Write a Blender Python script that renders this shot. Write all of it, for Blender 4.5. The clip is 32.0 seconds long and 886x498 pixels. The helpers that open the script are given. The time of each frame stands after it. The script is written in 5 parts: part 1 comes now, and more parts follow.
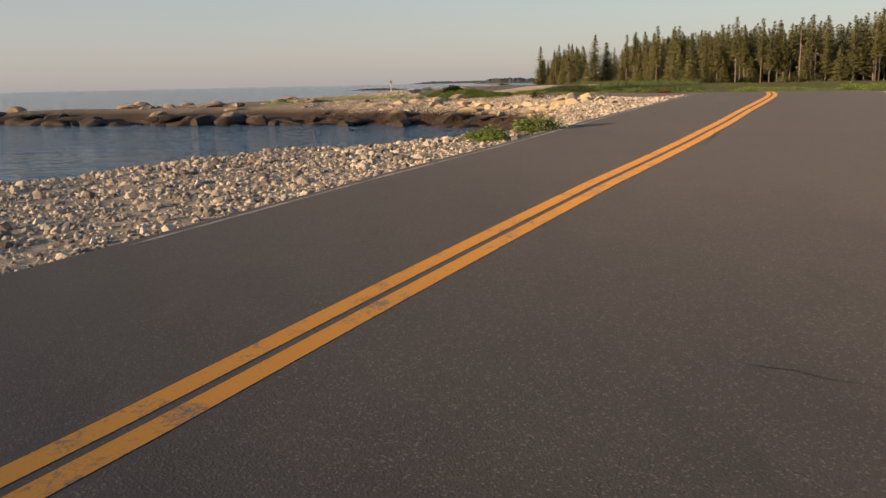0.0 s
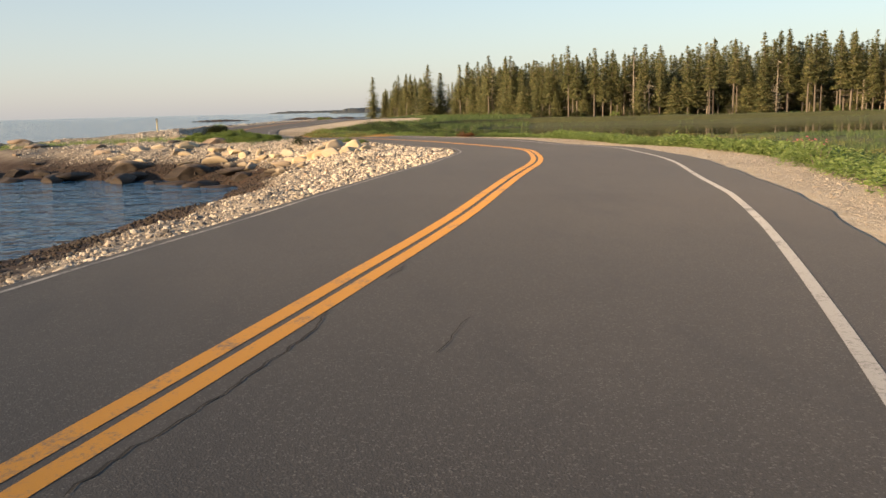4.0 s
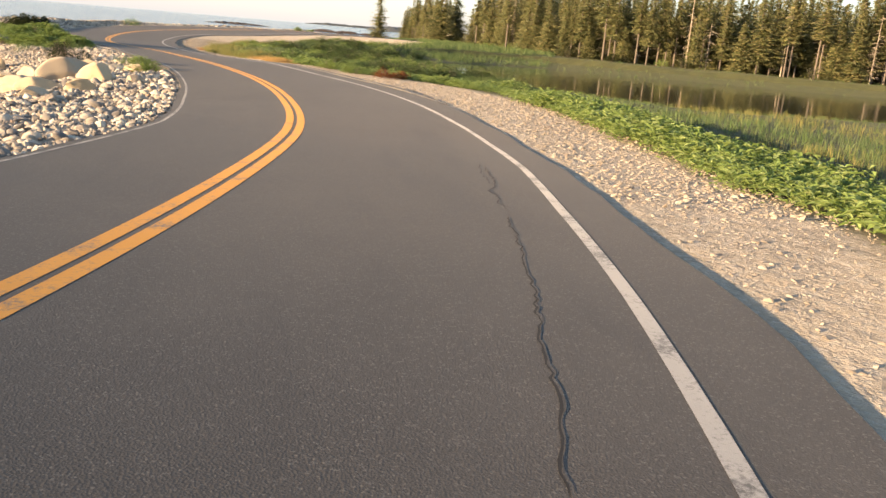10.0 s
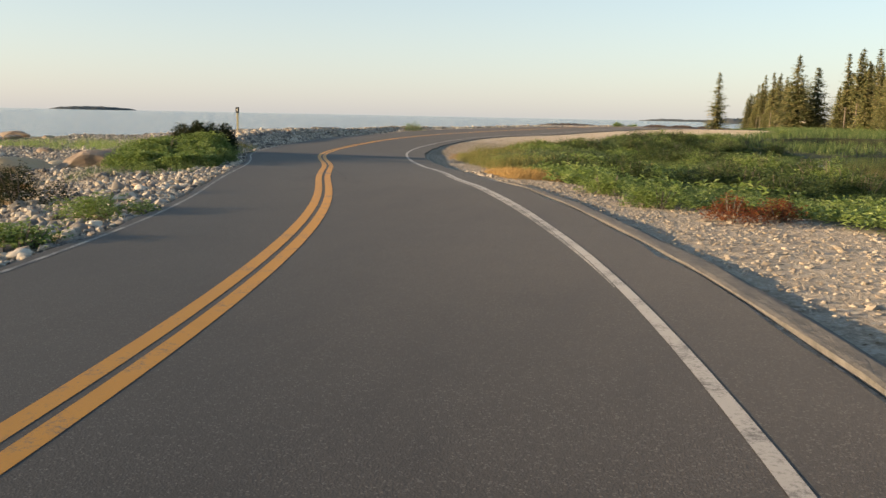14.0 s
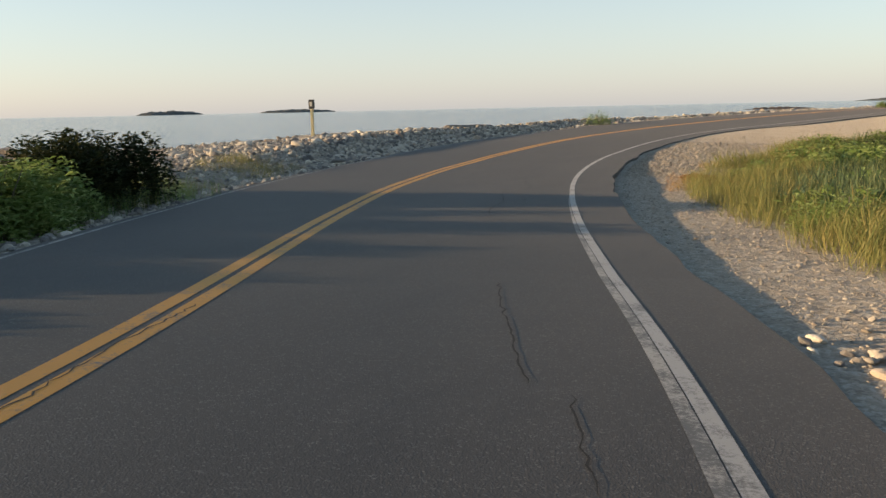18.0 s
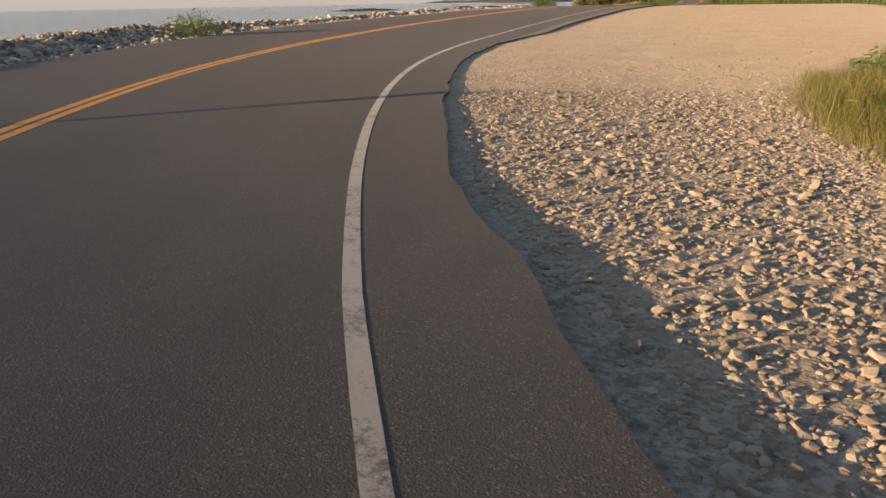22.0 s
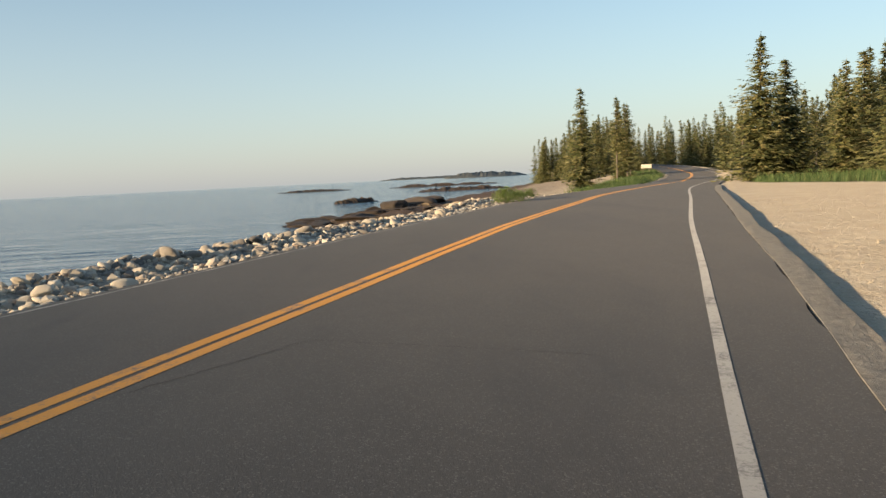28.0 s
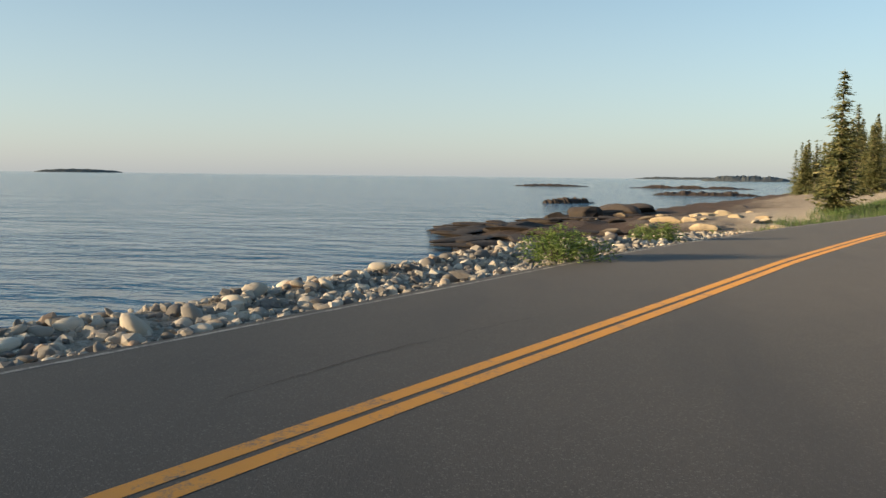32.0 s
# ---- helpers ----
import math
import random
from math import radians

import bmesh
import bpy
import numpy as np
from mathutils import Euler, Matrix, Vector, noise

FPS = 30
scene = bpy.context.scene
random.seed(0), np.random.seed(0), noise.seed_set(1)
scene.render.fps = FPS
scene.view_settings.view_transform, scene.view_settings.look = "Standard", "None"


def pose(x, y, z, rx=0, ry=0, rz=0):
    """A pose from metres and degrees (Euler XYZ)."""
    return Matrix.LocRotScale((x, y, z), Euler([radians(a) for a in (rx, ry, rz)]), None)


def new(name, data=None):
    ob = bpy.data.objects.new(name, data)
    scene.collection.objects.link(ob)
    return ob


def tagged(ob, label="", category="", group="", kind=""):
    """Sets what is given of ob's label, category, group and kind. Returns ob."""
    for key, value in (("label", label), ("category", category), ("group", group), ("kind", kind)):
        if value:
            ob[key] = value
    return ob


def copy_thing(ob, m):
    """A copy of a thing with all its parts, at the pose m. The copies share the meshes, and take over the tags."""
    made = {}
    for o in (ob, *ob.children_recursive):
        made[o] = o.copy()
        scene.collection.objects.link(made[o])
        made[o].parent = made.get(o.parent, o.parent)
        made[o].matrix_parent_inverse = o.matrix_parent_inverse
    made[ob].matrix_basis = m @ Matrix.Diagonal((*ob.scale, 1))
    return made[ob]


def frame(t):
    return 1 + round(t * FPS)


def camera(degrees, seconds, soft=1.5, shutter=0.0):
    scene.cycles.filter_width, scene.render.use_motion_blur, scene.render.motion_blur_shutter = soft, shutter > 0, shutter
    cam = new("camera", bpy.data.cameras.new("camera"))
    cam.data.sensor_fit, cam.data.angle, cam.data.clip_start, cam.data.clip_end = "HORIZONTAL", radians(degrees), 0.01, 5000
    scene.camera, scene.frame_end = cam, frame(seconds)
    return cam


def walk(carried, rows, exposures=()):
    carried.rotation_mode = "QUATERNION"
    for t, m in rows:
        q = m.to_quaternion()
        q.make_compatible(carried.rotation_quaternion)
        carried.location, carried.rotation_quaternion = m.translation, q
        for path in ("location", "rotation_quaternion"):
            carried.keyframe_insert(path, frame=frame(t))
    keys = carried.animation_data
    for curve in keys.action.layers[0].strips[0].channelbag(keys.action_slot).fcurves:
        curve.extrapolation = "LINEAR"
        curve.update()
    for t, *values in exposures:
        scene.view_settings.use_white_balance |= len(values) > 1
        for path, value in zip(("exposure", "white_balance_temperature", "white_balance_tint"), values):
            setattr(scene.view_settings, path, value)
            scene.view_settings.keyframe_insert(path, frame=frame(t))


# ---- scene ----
# ---------------------------------------------------------------- camera
cam = camera(55.84, 32.0)
PATH = [
    (0.0, pose(0.019, -0.014, 0.998, 78.75, 1.19, -1.11)),
    (0.5, pose(0.978, 1.749, 1.088, 81.04, 0.52, 0.93)),
    (1.0, pose(1.967, 3.493, 1.182, 81.42, 3.79, -1.06)),
    (1.5, pose(2.833, 5.233, 1.274, 82.45, 3.26, 1.15)),
    (2.0, pose(3.750, 6.992, 1.364, 83.26, 1.95, -1.87)),
    (2.5, pose(4.700, 8.825, 1.435, 82.01, 0.93, -5.55)),
    (3.0, pose(5.750, 10.747, 1.495, 81.16, 0.21, -6.82)),
    (3.5, pose(6.727, 12.650, 1.543, 80.88, 0.24, -7.89)),
    (4.0, pose(7.714, 14.503, 1.585, 80.48, 1.36, -10.53)),
    (4.5, pose(8.558, 16.280, 1.628, 80.34, 1.30, -13.21)),
    (6.5, pose(11.655, 22.789, 1.720, 80.90, -1.83, -14.24)),
    (7.0, pose(12.436, 24.730, 1.697, 80.74, -1.55, -13.61)),
    (7.5, pose(13.325, 26.843, 1.670, 80.72, -1.12, -13.81)),
    (8.0, pose(14.073, 29.015, 1.633, 80.16, -2.07, -15.08)),
    (8.5, pose(14.740, 30.894, 1.585, 78.98, -2.72, -15.22)),
    (9.0, pose(15.357, 32.973, 1.540, 77.64, -2.65, -13.63)),
    (9.5, pose(15.987, 35.160, 1.495, 76.19, -4.13, -12.73)),
    (10.0, pose(16.577, 37.246, 1.440, 75.58, -4.71, -7.74)),
    (10.5, pose(17.014, 39.385, 1.390, 75.31, -4.00, -3.43)),
    (11.0, pose(17.310, 41.543, 1.333, 76.08, -3.13, 1.68)),
    (11.5, pose(17.532, 43.792, 1.272, 77.79, -1.13, 8.61)),
    (12.0, pose(17.743, 46.071, 1.217, 80.52, -1.23, 12.67)),
    (12.5, pose(17.856, 48.345, 1.177, 81.34, -4.76, 16.13)),
    (13.0, pose(17.828, 50.639, 1.156, 80.77, -3.64, 17.19)),
    (13.5, pose(17.771, 52.816, 1.119, 80.64, -0.21, 15.66)),
    (14.0, pose(17.644, 55.114, 1.092, 80.95, -1.14, 14.43)),
    (14.5, pose(17.406, 57.448, 1.062, 79.81, -1.77, 19.61)),
    (16.5, pose(15.247, 65.567, 1.019, 81.04, 1.97, 30.20)),
    (17.0, pose(14.473, 67.815, 0.996, 79.46, 0.26, 29.84)),
    (17.5, pose(13.674, 70.177, 0.971, 79.54, 0.64, 28.80)),
    (18.0, pose(12.825, 72.518, 0.942, 80.47, 1.18, 27.21)),
    (18.5, pose(11.971, 74.803, 0.907, 80.92, 1.02, 24.30)),
    (19.0, pose(11.157, 77.129, 0.872, 80.39, -0.83, 19.43)),
    (19.5, pose(10.290, 79.416, 0.848, 79.87, -2.13, 13.49)),
    (20.0, pose(9.473, 81.692, 0.820, 78.50, -3.08, 5.10)),
    (20.5, pose(8.814, 83.993, 0.788, 78.88, -3.78, -6.44)),
    (21.0, pose(8.156, 86.414, 0.772, 79.55, -2.36, -15.05)),
    (21.5, pose(7.459, 88.863, 0.770, 77.05, 0.25, -9.48)),
    (22.0, pose(6.671, 91.552, 0.711, 73.55, 1.08, -0.15)),
    (22.5, pose(6.180, 93.802, 0.751, 70.13, 2.86, 3.60)),
    (23.0, pose(6.009, 96.542, 0.763, 69.34, 7.01, 4.30)),
    (23.5, pose(5.882, 98.986, 0.789, 70.26, 7.74, 3.48)),
    (24.0, pose(5.915, 101.551, 0.851, 72.60, 5.68, 2.77)),
    (24.5, pose(5.952, 103.348, 0.922, 71.85, 3.42, -1.51)),
    (25.0, pose(6.150, 105.344, 0.959, 75.79, 2.75, -6.71)),
    (25.5, pose(6.565, 108.027, 1.019, 81.99, -0.16, -11.36)),
    (27.5, pose(8.702, 117.417, 1.199, 81.73, 1.17, -9.47)),
    (28.0, pose(9.359, 119.648, 1.281, 85.08, 2.85, -3.05)),
    (28.5, pose(10.033, 121.793, 1.358, 85.28, 2.35, -2.30)),
    (29.0, pose(10.708, 123.908, 1.435, 84.19, 1.98, 3.32)),
    (29.5, pose(11.240, 126.013, 1.495, 86.01, 3.24, 25.28)),
    (30.0, pose(11.751, 128.168, 1.534, 88.45, 4.24, 42.62)),
    (30.5, pose(12.347, 130.311, 1.540, 86.18, 5.72, 39.18)),
    (31.0, pose(13.012, 132.194, 1.543, 85.67, 3.00, 29.32)),
    (31.5, pose(13.729, 134.091, 1.556, 86.74, 0.59, 18.28)),
    (32.0, pose(14.486, 135.947, 1.569, 84.98, -0.68, 14.15)),
]
EXPOSURES = [(0.0, 0.75, 7450, 16), (1.0, 0.55, 7050, 10), (2.0, 1.45, 7050, 9), (3.0, 1.25, 7150, 9), (4.0, 1.25, 7250, 10), (7.0, 1.15, 7250, 9), (8.0, 1.1, 7350, 8), (9.0, 1.2, 8650, 20), (10.0, 1.95, 7500, 12), (11.0, 1.8, 7650, 10), (12.0, 1.38, 7400, 9), (14.0, 1.42, 7400, 8), (17.0, 1.38, 7380, 8), (18.0, 1.36, 7350, 8), (20.0, 1.15, 7350, 10), (21.0, 1.45, 8450, 20), (22.0, 1.1, 8050, 17), (23.0, 1.75, 7450, 11), (24.0, 1.0, 7850, 13), (25.0, 1.6, 7850, 12), (28.0, 1.17, 6950, 4), (29.0, 1.25, 6850, 3), (30.0, 1.0, 6750, 2), (32.0, 1.13, 6750, 2)]
walk(cam, PATH, EXPOSURES)

# ---------------------------------------------------------------- light
SUN_ELEVATION = radians(7.4)
SUN_AWAY = Vector((9.3, 5.4, 0)).normalized()      # the way in which shadows fall
world = bpy.data.worlds.new("sky")
scene.world = world
world.use_nodes = True
wn = world.node_tree
sky = wn.nodes.new("ShaderNodeTexSky")
sky.sky_type = "NISHITA"
sky.sun_disc = False
sky.sun_elevation = SUN_ELEVATION
sky.sun_rotation = math.atan2(-SUN_AWAY.x, -SUN_AWAY.y)
sky.air_density, sky.dust_density, sky.ozone_density = 1.0, 0.9, 2.6
wn.nodes["Background"].inputs["Strength"].default_value = 0.12
haze = wn.nodes.new("ShaderNodeMix")            # thin sea haze spread over the whole sky
haze.data_type = "RGBA"
haze.inputs[7].default_value = (2.55, 2.7, 3.25, 1)
haze_way = wn.nodes.new("ShaderNodeSeparateXYZ")
wn.links.new(wn.nodes.new("ShaderNodeTexCoord").outputs["Generated"], haze_way.inputs[0])
haze_depth = wn.nodes.new("ShaderNodeMapRange")   # thickest at the horizon
haze_depth.interpolation_type = "SMOOTHSTEP"
haze_depth.inputs["From Min"].default_value, haze_depth.inputs["From Max"].default_value = 0.0, 0.4
haze_depth.inputs["To Min"].default_value, haze_depth.inputs["To Max"].default_value = 0.56, 0.05
wn.links.new(haze_way.outputs["Z"], haze_depth.inputs["Value"])
wn.links.new(haze_depth.outputs[0], haze.inputs[0])
wn.links.new(sky.outputs[0], haze.inputs[6])
wn.links.new(haze.outputs[2], wn.nodes["Background"].inputs["Color"])
sun_data = bpy.data.lights.new("sun", "SUN")
sun_data.energy, sun_data.angle, sun_data.color = 4.8, radians(0.7), (1.0, 0.75, 0.5)
sun = new("sun", sun_data)
sun_way = Vector((SUN_AWAY.x * math.cos(SUN_ELEVATION), SUN_AWAY.y * math.cos(SUN_ELEVATION), -math.sin(SUN_ELEVATION)))
sun.rotation_euler = sun_way.to_track_quat("-Z", "Y").to_euler()

# ---------------------------------------------------------------- materials
SEA = -2.3
POND = -0.95


def material(name, rough=0.8):
    m = bpy.data.materials.new(name)
    m.use_nodes = True
    b = m.node_tree.nodes["Principled BSDF"]
    b.inputs["Roughness"].default_value = rough
    b.inputs["Diffuse Roughness"].default_value = rough if rough > 0.7 else 0.0
    return m, m.node_tree, b


def node(tree, kind, **values):
    n = tree.nodes.new(kind)
    for key, value in values.items():
        n.inputs[key.replace("_", " ")].default_value = value
    return n


def coords(tree):
    return tree.nodes.new("ShaderNodeTexCoord").outputs["Object"]


def noise_node(tree, scale, detail=4.0, rough=0.6, vector=None):
    n = node(tree, "ShaderNodeTexNoise", Scale=scale, Detail=detail, Roughness=rough)
    tree.links.new(vector or coords(tree), n.inputs["Vector"])
    return n.outputs["Fac"]


def ramp(tree, fac, stops):
    r = tree.nodes.new("ShaderNodeValToRGB")
    tree.links.new(fac, r.inputs["Fac"])
    while len(r.color_ramp.elements) < len(stops):
        r.color_ramp.elements.new(0.5)
    for e, (p, c) in zip(r.color_ramp.elements, stops):
        e.position = p
        e.color = (*c, 1) if len(c) == 3 else c
    return r.outputs["Color"]


def mix(tree, fac, a, b, blend="MIX"):
    m = tree.nodes.new("ShaderNodeMix")
    m.data_type, m.blend_type = "RGBA", blend
    for value, socket in ((fac, m.inputs[0]), (a, m.inputs[6]), (b, m.inputs[7])):
        if isinstance(value, (int, float)):
            socket.default_value = value
        elif isinstance(value, tuple):
            socket.default_value = (*value, 1)
        else:
            tree.links.new(value, socket)
    return m.outputs[2]


def bump(tree, b, height, strength, distance):
    n = node(tree, "ShaderNodeBump", Strength=strength, Distance=distance)
    tree.links.new(height, n.inputs["Height"])
    tree.links.new(n.outputs[0], b.inputs["Normal"])
    return n


def grey(v):
    return (v, v, v)


def asphalt_material():
    m, t, b = material("worn_asphalt", 0.75)
    b.inputs["Diffuse Roughness"].default_value = 1.0
    fine = noise_node(t, 90, 6, 0.75)
    mid = noise_node(t, 2.3, 5, 0.6)
    big = noise_node(t, 0.23, 3, 0.5)
    v = node(t, "ShaderNodeTexVoronoi", Scale=110.0)
    t.links.new(coords(t), v.inputs["Vector"])
    c = ramp(t, fine, [(0.3, (0.042, 0.037, 0.033)), (0.55, (0.058, 0.051, 0.045)), (0.75, (0.082, 0.073, 0.066))])
    c = mix(t, ramp(t, mid, [(0.35, grey(0)), (0.7, grey(0.4))]), c, (0.072, 0.064, 0.057))
    c = mix(t, ramp(t, big, [(0.4, grey(0)), (0.65, grey(0.45))]), c, (0.046, 0.042, 0.038))
    chips = node(t, "ShaderNodeTexVoronoi", Scale=120.0)
    t.links.new(coords(t), chips.inputs["Vector"])
    pale = t.nodes.new("ShaderNodeSeparateColor")
    t.links.new(chips.outputs["Color"], pale.inputs[0])
    c = mix(t, ramp(t, pale.outputs[0], [(0.88, grey(0)), (0.94, grey(0.5))]), c, (0.154, 0.143, 0.130))
    c = mix(t, ramp(t, pale.outputs[1], [(0.8, grey(0)), (0.86, grey(0.45))]), c, (0.032, 0.029, 0.027))
    # tyre-polished bands, tar stains and old patches stretched along the way
    for scale, lo, amount, tint in (((0.9, 0.22, 1), 0.52, 0.45, (0.039, 0.035, 0.033)), ((2.6, 0.5, 1), 0.58, 0.4, (0.032, 0.029, 0.028)), ((0.35, 0.12, 1), 0.55, 0.35, (0.080, 0.072, 0.064))):
        patch = node(t, "ShaderNodeTexNoise", Scale=1.0, Detail=5.0, Roughness=0.62)
        stretch = t.nodes.new("ShaderNodeMapping")
        stretch.inputs["Scale"].default_value = scale
        stretch.inputs["Rotation"].default_value = (0, 0, radians(9))
        t.links.new(coords(t), stretch.inputs["Vector"])
        t.links.new(stretch.outputs[0], patch.inputs["Vector"])
        c = mix(t, ramp(t, patch.outputs["Fac"], [(lo, grey(0)), (lo + 0.16, grey(amount))]), c, tint)
    t.links.new(c, b.inputs["Base Color"])
    bump(t, b, v.outputs["Distance"], 0.3, 0.003)
    return m


def paint_material(name, colour, worn):
    m, t, b = material(name, 0.6)
    b.inputs["Diffuse Roughness"].default_value = 0.8
    fine = noise_node(t, 40, 6, 0.8)
    mid = noise_node(t, 3.0, 5, 0.7)
    wear = mix(t, 0.5, fine, mid)
    f = ramp(t, wear, [(worn, grey(1)), (worn + 0.1, grey(0))])
    shade = mix(t, ramp(t, mid, [(0.3, grey(0)), (0.8, grey(0.5))]), colour, tuple(x * 0.72 for x in colour))
    t.links.new(mix(t, f, shade, (0.1, 0.092, 0.083)), b.inputs["Base Color"])
    bump(t, b, fine, 0.25, 0.003)
    return m


def stone_material(name, stops, size=1.0, pale=0.6):
    m, t, b = material(name, 0.82)
    info = t.nodes.new("ShaderNodeObjectInfo")
    geo = t.nodes.new("ShaderNodeNewGeometry")
    add = t.nodes.new("ShaderNodeMath")
    add.operation = "ADD"
    t.links.new(info.outputs["Random"], add.inputs[0])
    t.links.new(geo.outputs["Random Per Island"], add.inputs[1])
    frac = t.nodes.new("ShaderNodeMath")
    frac.operation = "FRACT"
    t.links.new(add.outputs[0], frac.inputs[0])
    c = ramp(t, frac.outputs[0], stops)
    n1 = noise_node(t, 7 / size, 6, 0.7)
    n2 = noise_node(t, 45 / size, 4, 0.7)
    c = mix(t, ramp(t, n1, [(0.35, grey(0)), (0.7, grey(0.45))]), c, mix(t, pale, c, (0.42, 0.36, 0.28)))
    c = mix(t, ramp(t, n2, [(0.55, grey(0)), (0.75, grey(0.5))]), c, mix(t, 0.65, c, (0.1, 0.085, 0.075)))
    # weed and damp below the tide line
    sep = t.nodes.new("ShaderNodeSeparateXYZ")
    t.links.new(geo.outputs["Position"], sep.inputs[0])
    wob = t.nodes.new("ShaderNodeMath")
    wob.operation = "MULTIPLY_ADD"
    t.links.new(noise_node(t, 0.35, 3, 0.6, geo.outputs["Position"]), wob.inputs[0])
    wob.inputs[1].default_value = 1.1
    t.links.new(sep.outputs["Z"], wob.inputs[2])
    low = t.nodes.new("ShaderNodeMapRange")
    t.links.new(wob.outputs[0], low.inputs["Value"])
    low.inputs["From Min"].default_value, low.inputs["From Max"].default_value = SEA + 1.75, SEA + 1.3
    weed = ramp(t, n1, [(0.3, (0.015, 0.01, 0.007)), (0.55, (0.034, 0.022, 0.014)), (0.75, (0.062, 0.036, 0.02))])
    t.links.new(mix(t, low.outputs[0], c, weed), b.inputs["Base Color"])
    bump(t, b, mix(t, 0.5, n1, n2), 0.5, 0.03 * size)
    return m


def plant_material(name, dark, light, tip, scale=0.4, rough=0.65):
    m, t, b = material(name, rough)
    geo = t.nodes.new("ShaderNodeNewGeometry")
    c = ramp(t, geo.outputs["Random Per Island"], [(0.0, dark), (0.55, light), (1.0, tip)])
    big = noise_node(t, scale, 3, 0.6, geo.outputs["Position"])
    c = mix(t, ramp(t, big, [(0.35, grey(0)), (0.7, grey(0.6))]), c, mix(t, 0.5, dark, light))
    t.links.new(c, b.inputs["Base Color"])
    b.inputs["Specular IOR Level"].default_value = 0.25
    trans = t.nodes.new("ShaderNodeBsdfTranslucent")
    t.links.new(c, trans.inputs["Color"])
    both = t.nodes.new("ShaderNodeMixShader")
    both.inputs[0].default_value = 0.3
    t.links.new(b.outputs[0], both.inputs[1])
    t.links.new(trans.outputs[0], both.inputs[2])
    t.links.new(both.outputs[0], t.nodes["Material Output"].inputs["Surface"])
    return m


def bark_material(name, a, c2):
    m, t, b = material(name, 0.9)
    n = noise_node(t, 9, 6, 0.7)
    t.links.new(ramp(t, n, [(0.3, a), (0.7, c2)]), b.inputs["Base Color"])
    bump(t, b, n, 0.6, 0.03)
    return m


def water_material(name, colour, rough, waves):
    m, t, b = material(name, rough)
    b.inputs["Base Color"].default_value = (*colour, 1)
    b.inputs["IOR"].default_value = 1.33
    mapping = t.nodes.new("ShaderNodeMapping")
    mapping.inputs["Rotation"].default_value = (0, 0, radians(25))
    mapping.inputs["Scale"].default_value = (0.45, 1.0, 1.0)
    t.links.new(coords(t), mapping.inputs["Vector"])
    v = mapping.outputs[0]
    parts = [noise_node(t, s, 3, 0.55, v) for s, _ in waves]
    prev = None
    for h, (s, d) in zip(parts, waves):
        n = node(t, "ShaderNodeBump", Strength=1.0, Distance=d)
        t.links.new(h, n.inputs["Height"])
        if prev:
            t.links.new(prev.outputs[0], n.inputs["Normal"])
        prev = n
    t.links.new(prev.outputs[0], b.inputs["Normal"])
    return m


def ground_material():
    m, t, b = material("shore_ground", 0.92)
    cover = t.nodes.new("ShaderNodeVertexColor")
    cover.layer_name = "cover"
    sep = t.nodes.new("ShaderNodeSeparateColor")
    t.links.new(cover.outputs["Color"], sep.inputs[0])
    v = node(t, "ShaderNodeTexVoronoi", Scale=14.0)
    t.links.new(coords(t), v.inputs["Vector"])
    v2 = node(t, "ShaderNodeTexVoronoi", Scale=45.0)
    t.links.new(coords(t), v2.inputs["Vector"])
    n = noise_node(t, 1.2, 6, 0.7)
    n2 = noise_node(t, 30, 4, 0.7)
    chips = mix(t, 0.55, v.outputs["Color"], v2.outputs["Color"])
    bw = t.nodes.new("ShaderNodeRGBToBW")
    t.links.new(chips, bw.inputs[0])
    pebble = ramp(t, bw.outputs[0], [(0.25, (0.163, 0.131, 0.099)), (0.5, (0.272, 0.231, 0.179)), (0.75, (0.381, 0.337, 0.281))])
    sand = ramp(t, mix(t, 0.5, n, n2), [(0.35, (0.286, 0.231, 0.167)), (0.65, (0.435, 0.369, 0.285))])
    sand = mix(t, ramp(t, bw.outputs[0], [(0.62, grey(0)), (0.7, grey(0.6))]), sand, (0.381, 0.334, 0.274))
    soil = ramp(t, n, [(0.3, (0.024, 0.028, 0.009)), (0.7, (0.058, 0.060, 0.020))])
    rock = ramp(t, n, [(0.3, (0.109, 0.085, 0.068)), (0.7, (0.245, 0.206, 0.160))])
    c = mix(t, sep.outputs[0], rock, pebble)
    c = mix(t, sep.outputs[1], c, sand)
    c = mix(t, sep.outputs[2], c, soil)
    geo = t.nodes.new("ShaderNodeNewGeometry")
    pos = t.nodes.new("ShaderNodeSeparateXYZ")
    t.links.new(geo.outputs["Position"], pos.inputs[0])
    low = t.nodes.new("ShaderNodeMapRange")
    t.links.new(pos.outputs["Z"], low.inputs["Value"])
    low.inputs["From Min"].default_value, low.inputs["From Max"].default_value = SEA + 1.3, SEA + 0.8
    weed = ramp(t, n2, [(0.3, (0.015, 0.009, 0.005)), (0.7, (0.061, 0.030, 0.014))])
    t.links.new(mix(t, low.outputs[0], c, weed), b.inputs["Base Color"])
    coarse = node(t, "ShaderNodeBump", Strength=1.0, Distance=0.07)
    t.links.new(noise_node(t, 3.2, 5, 0.65), coarse.inputs["Height"])
    fine = bump(t, b, mix(t, 0.75, v2.outputs["Distance"], n2), 0.8, 0.022)
    t.links.new(coarse.outputs[0], fine.inputs["Normal"])
    return m


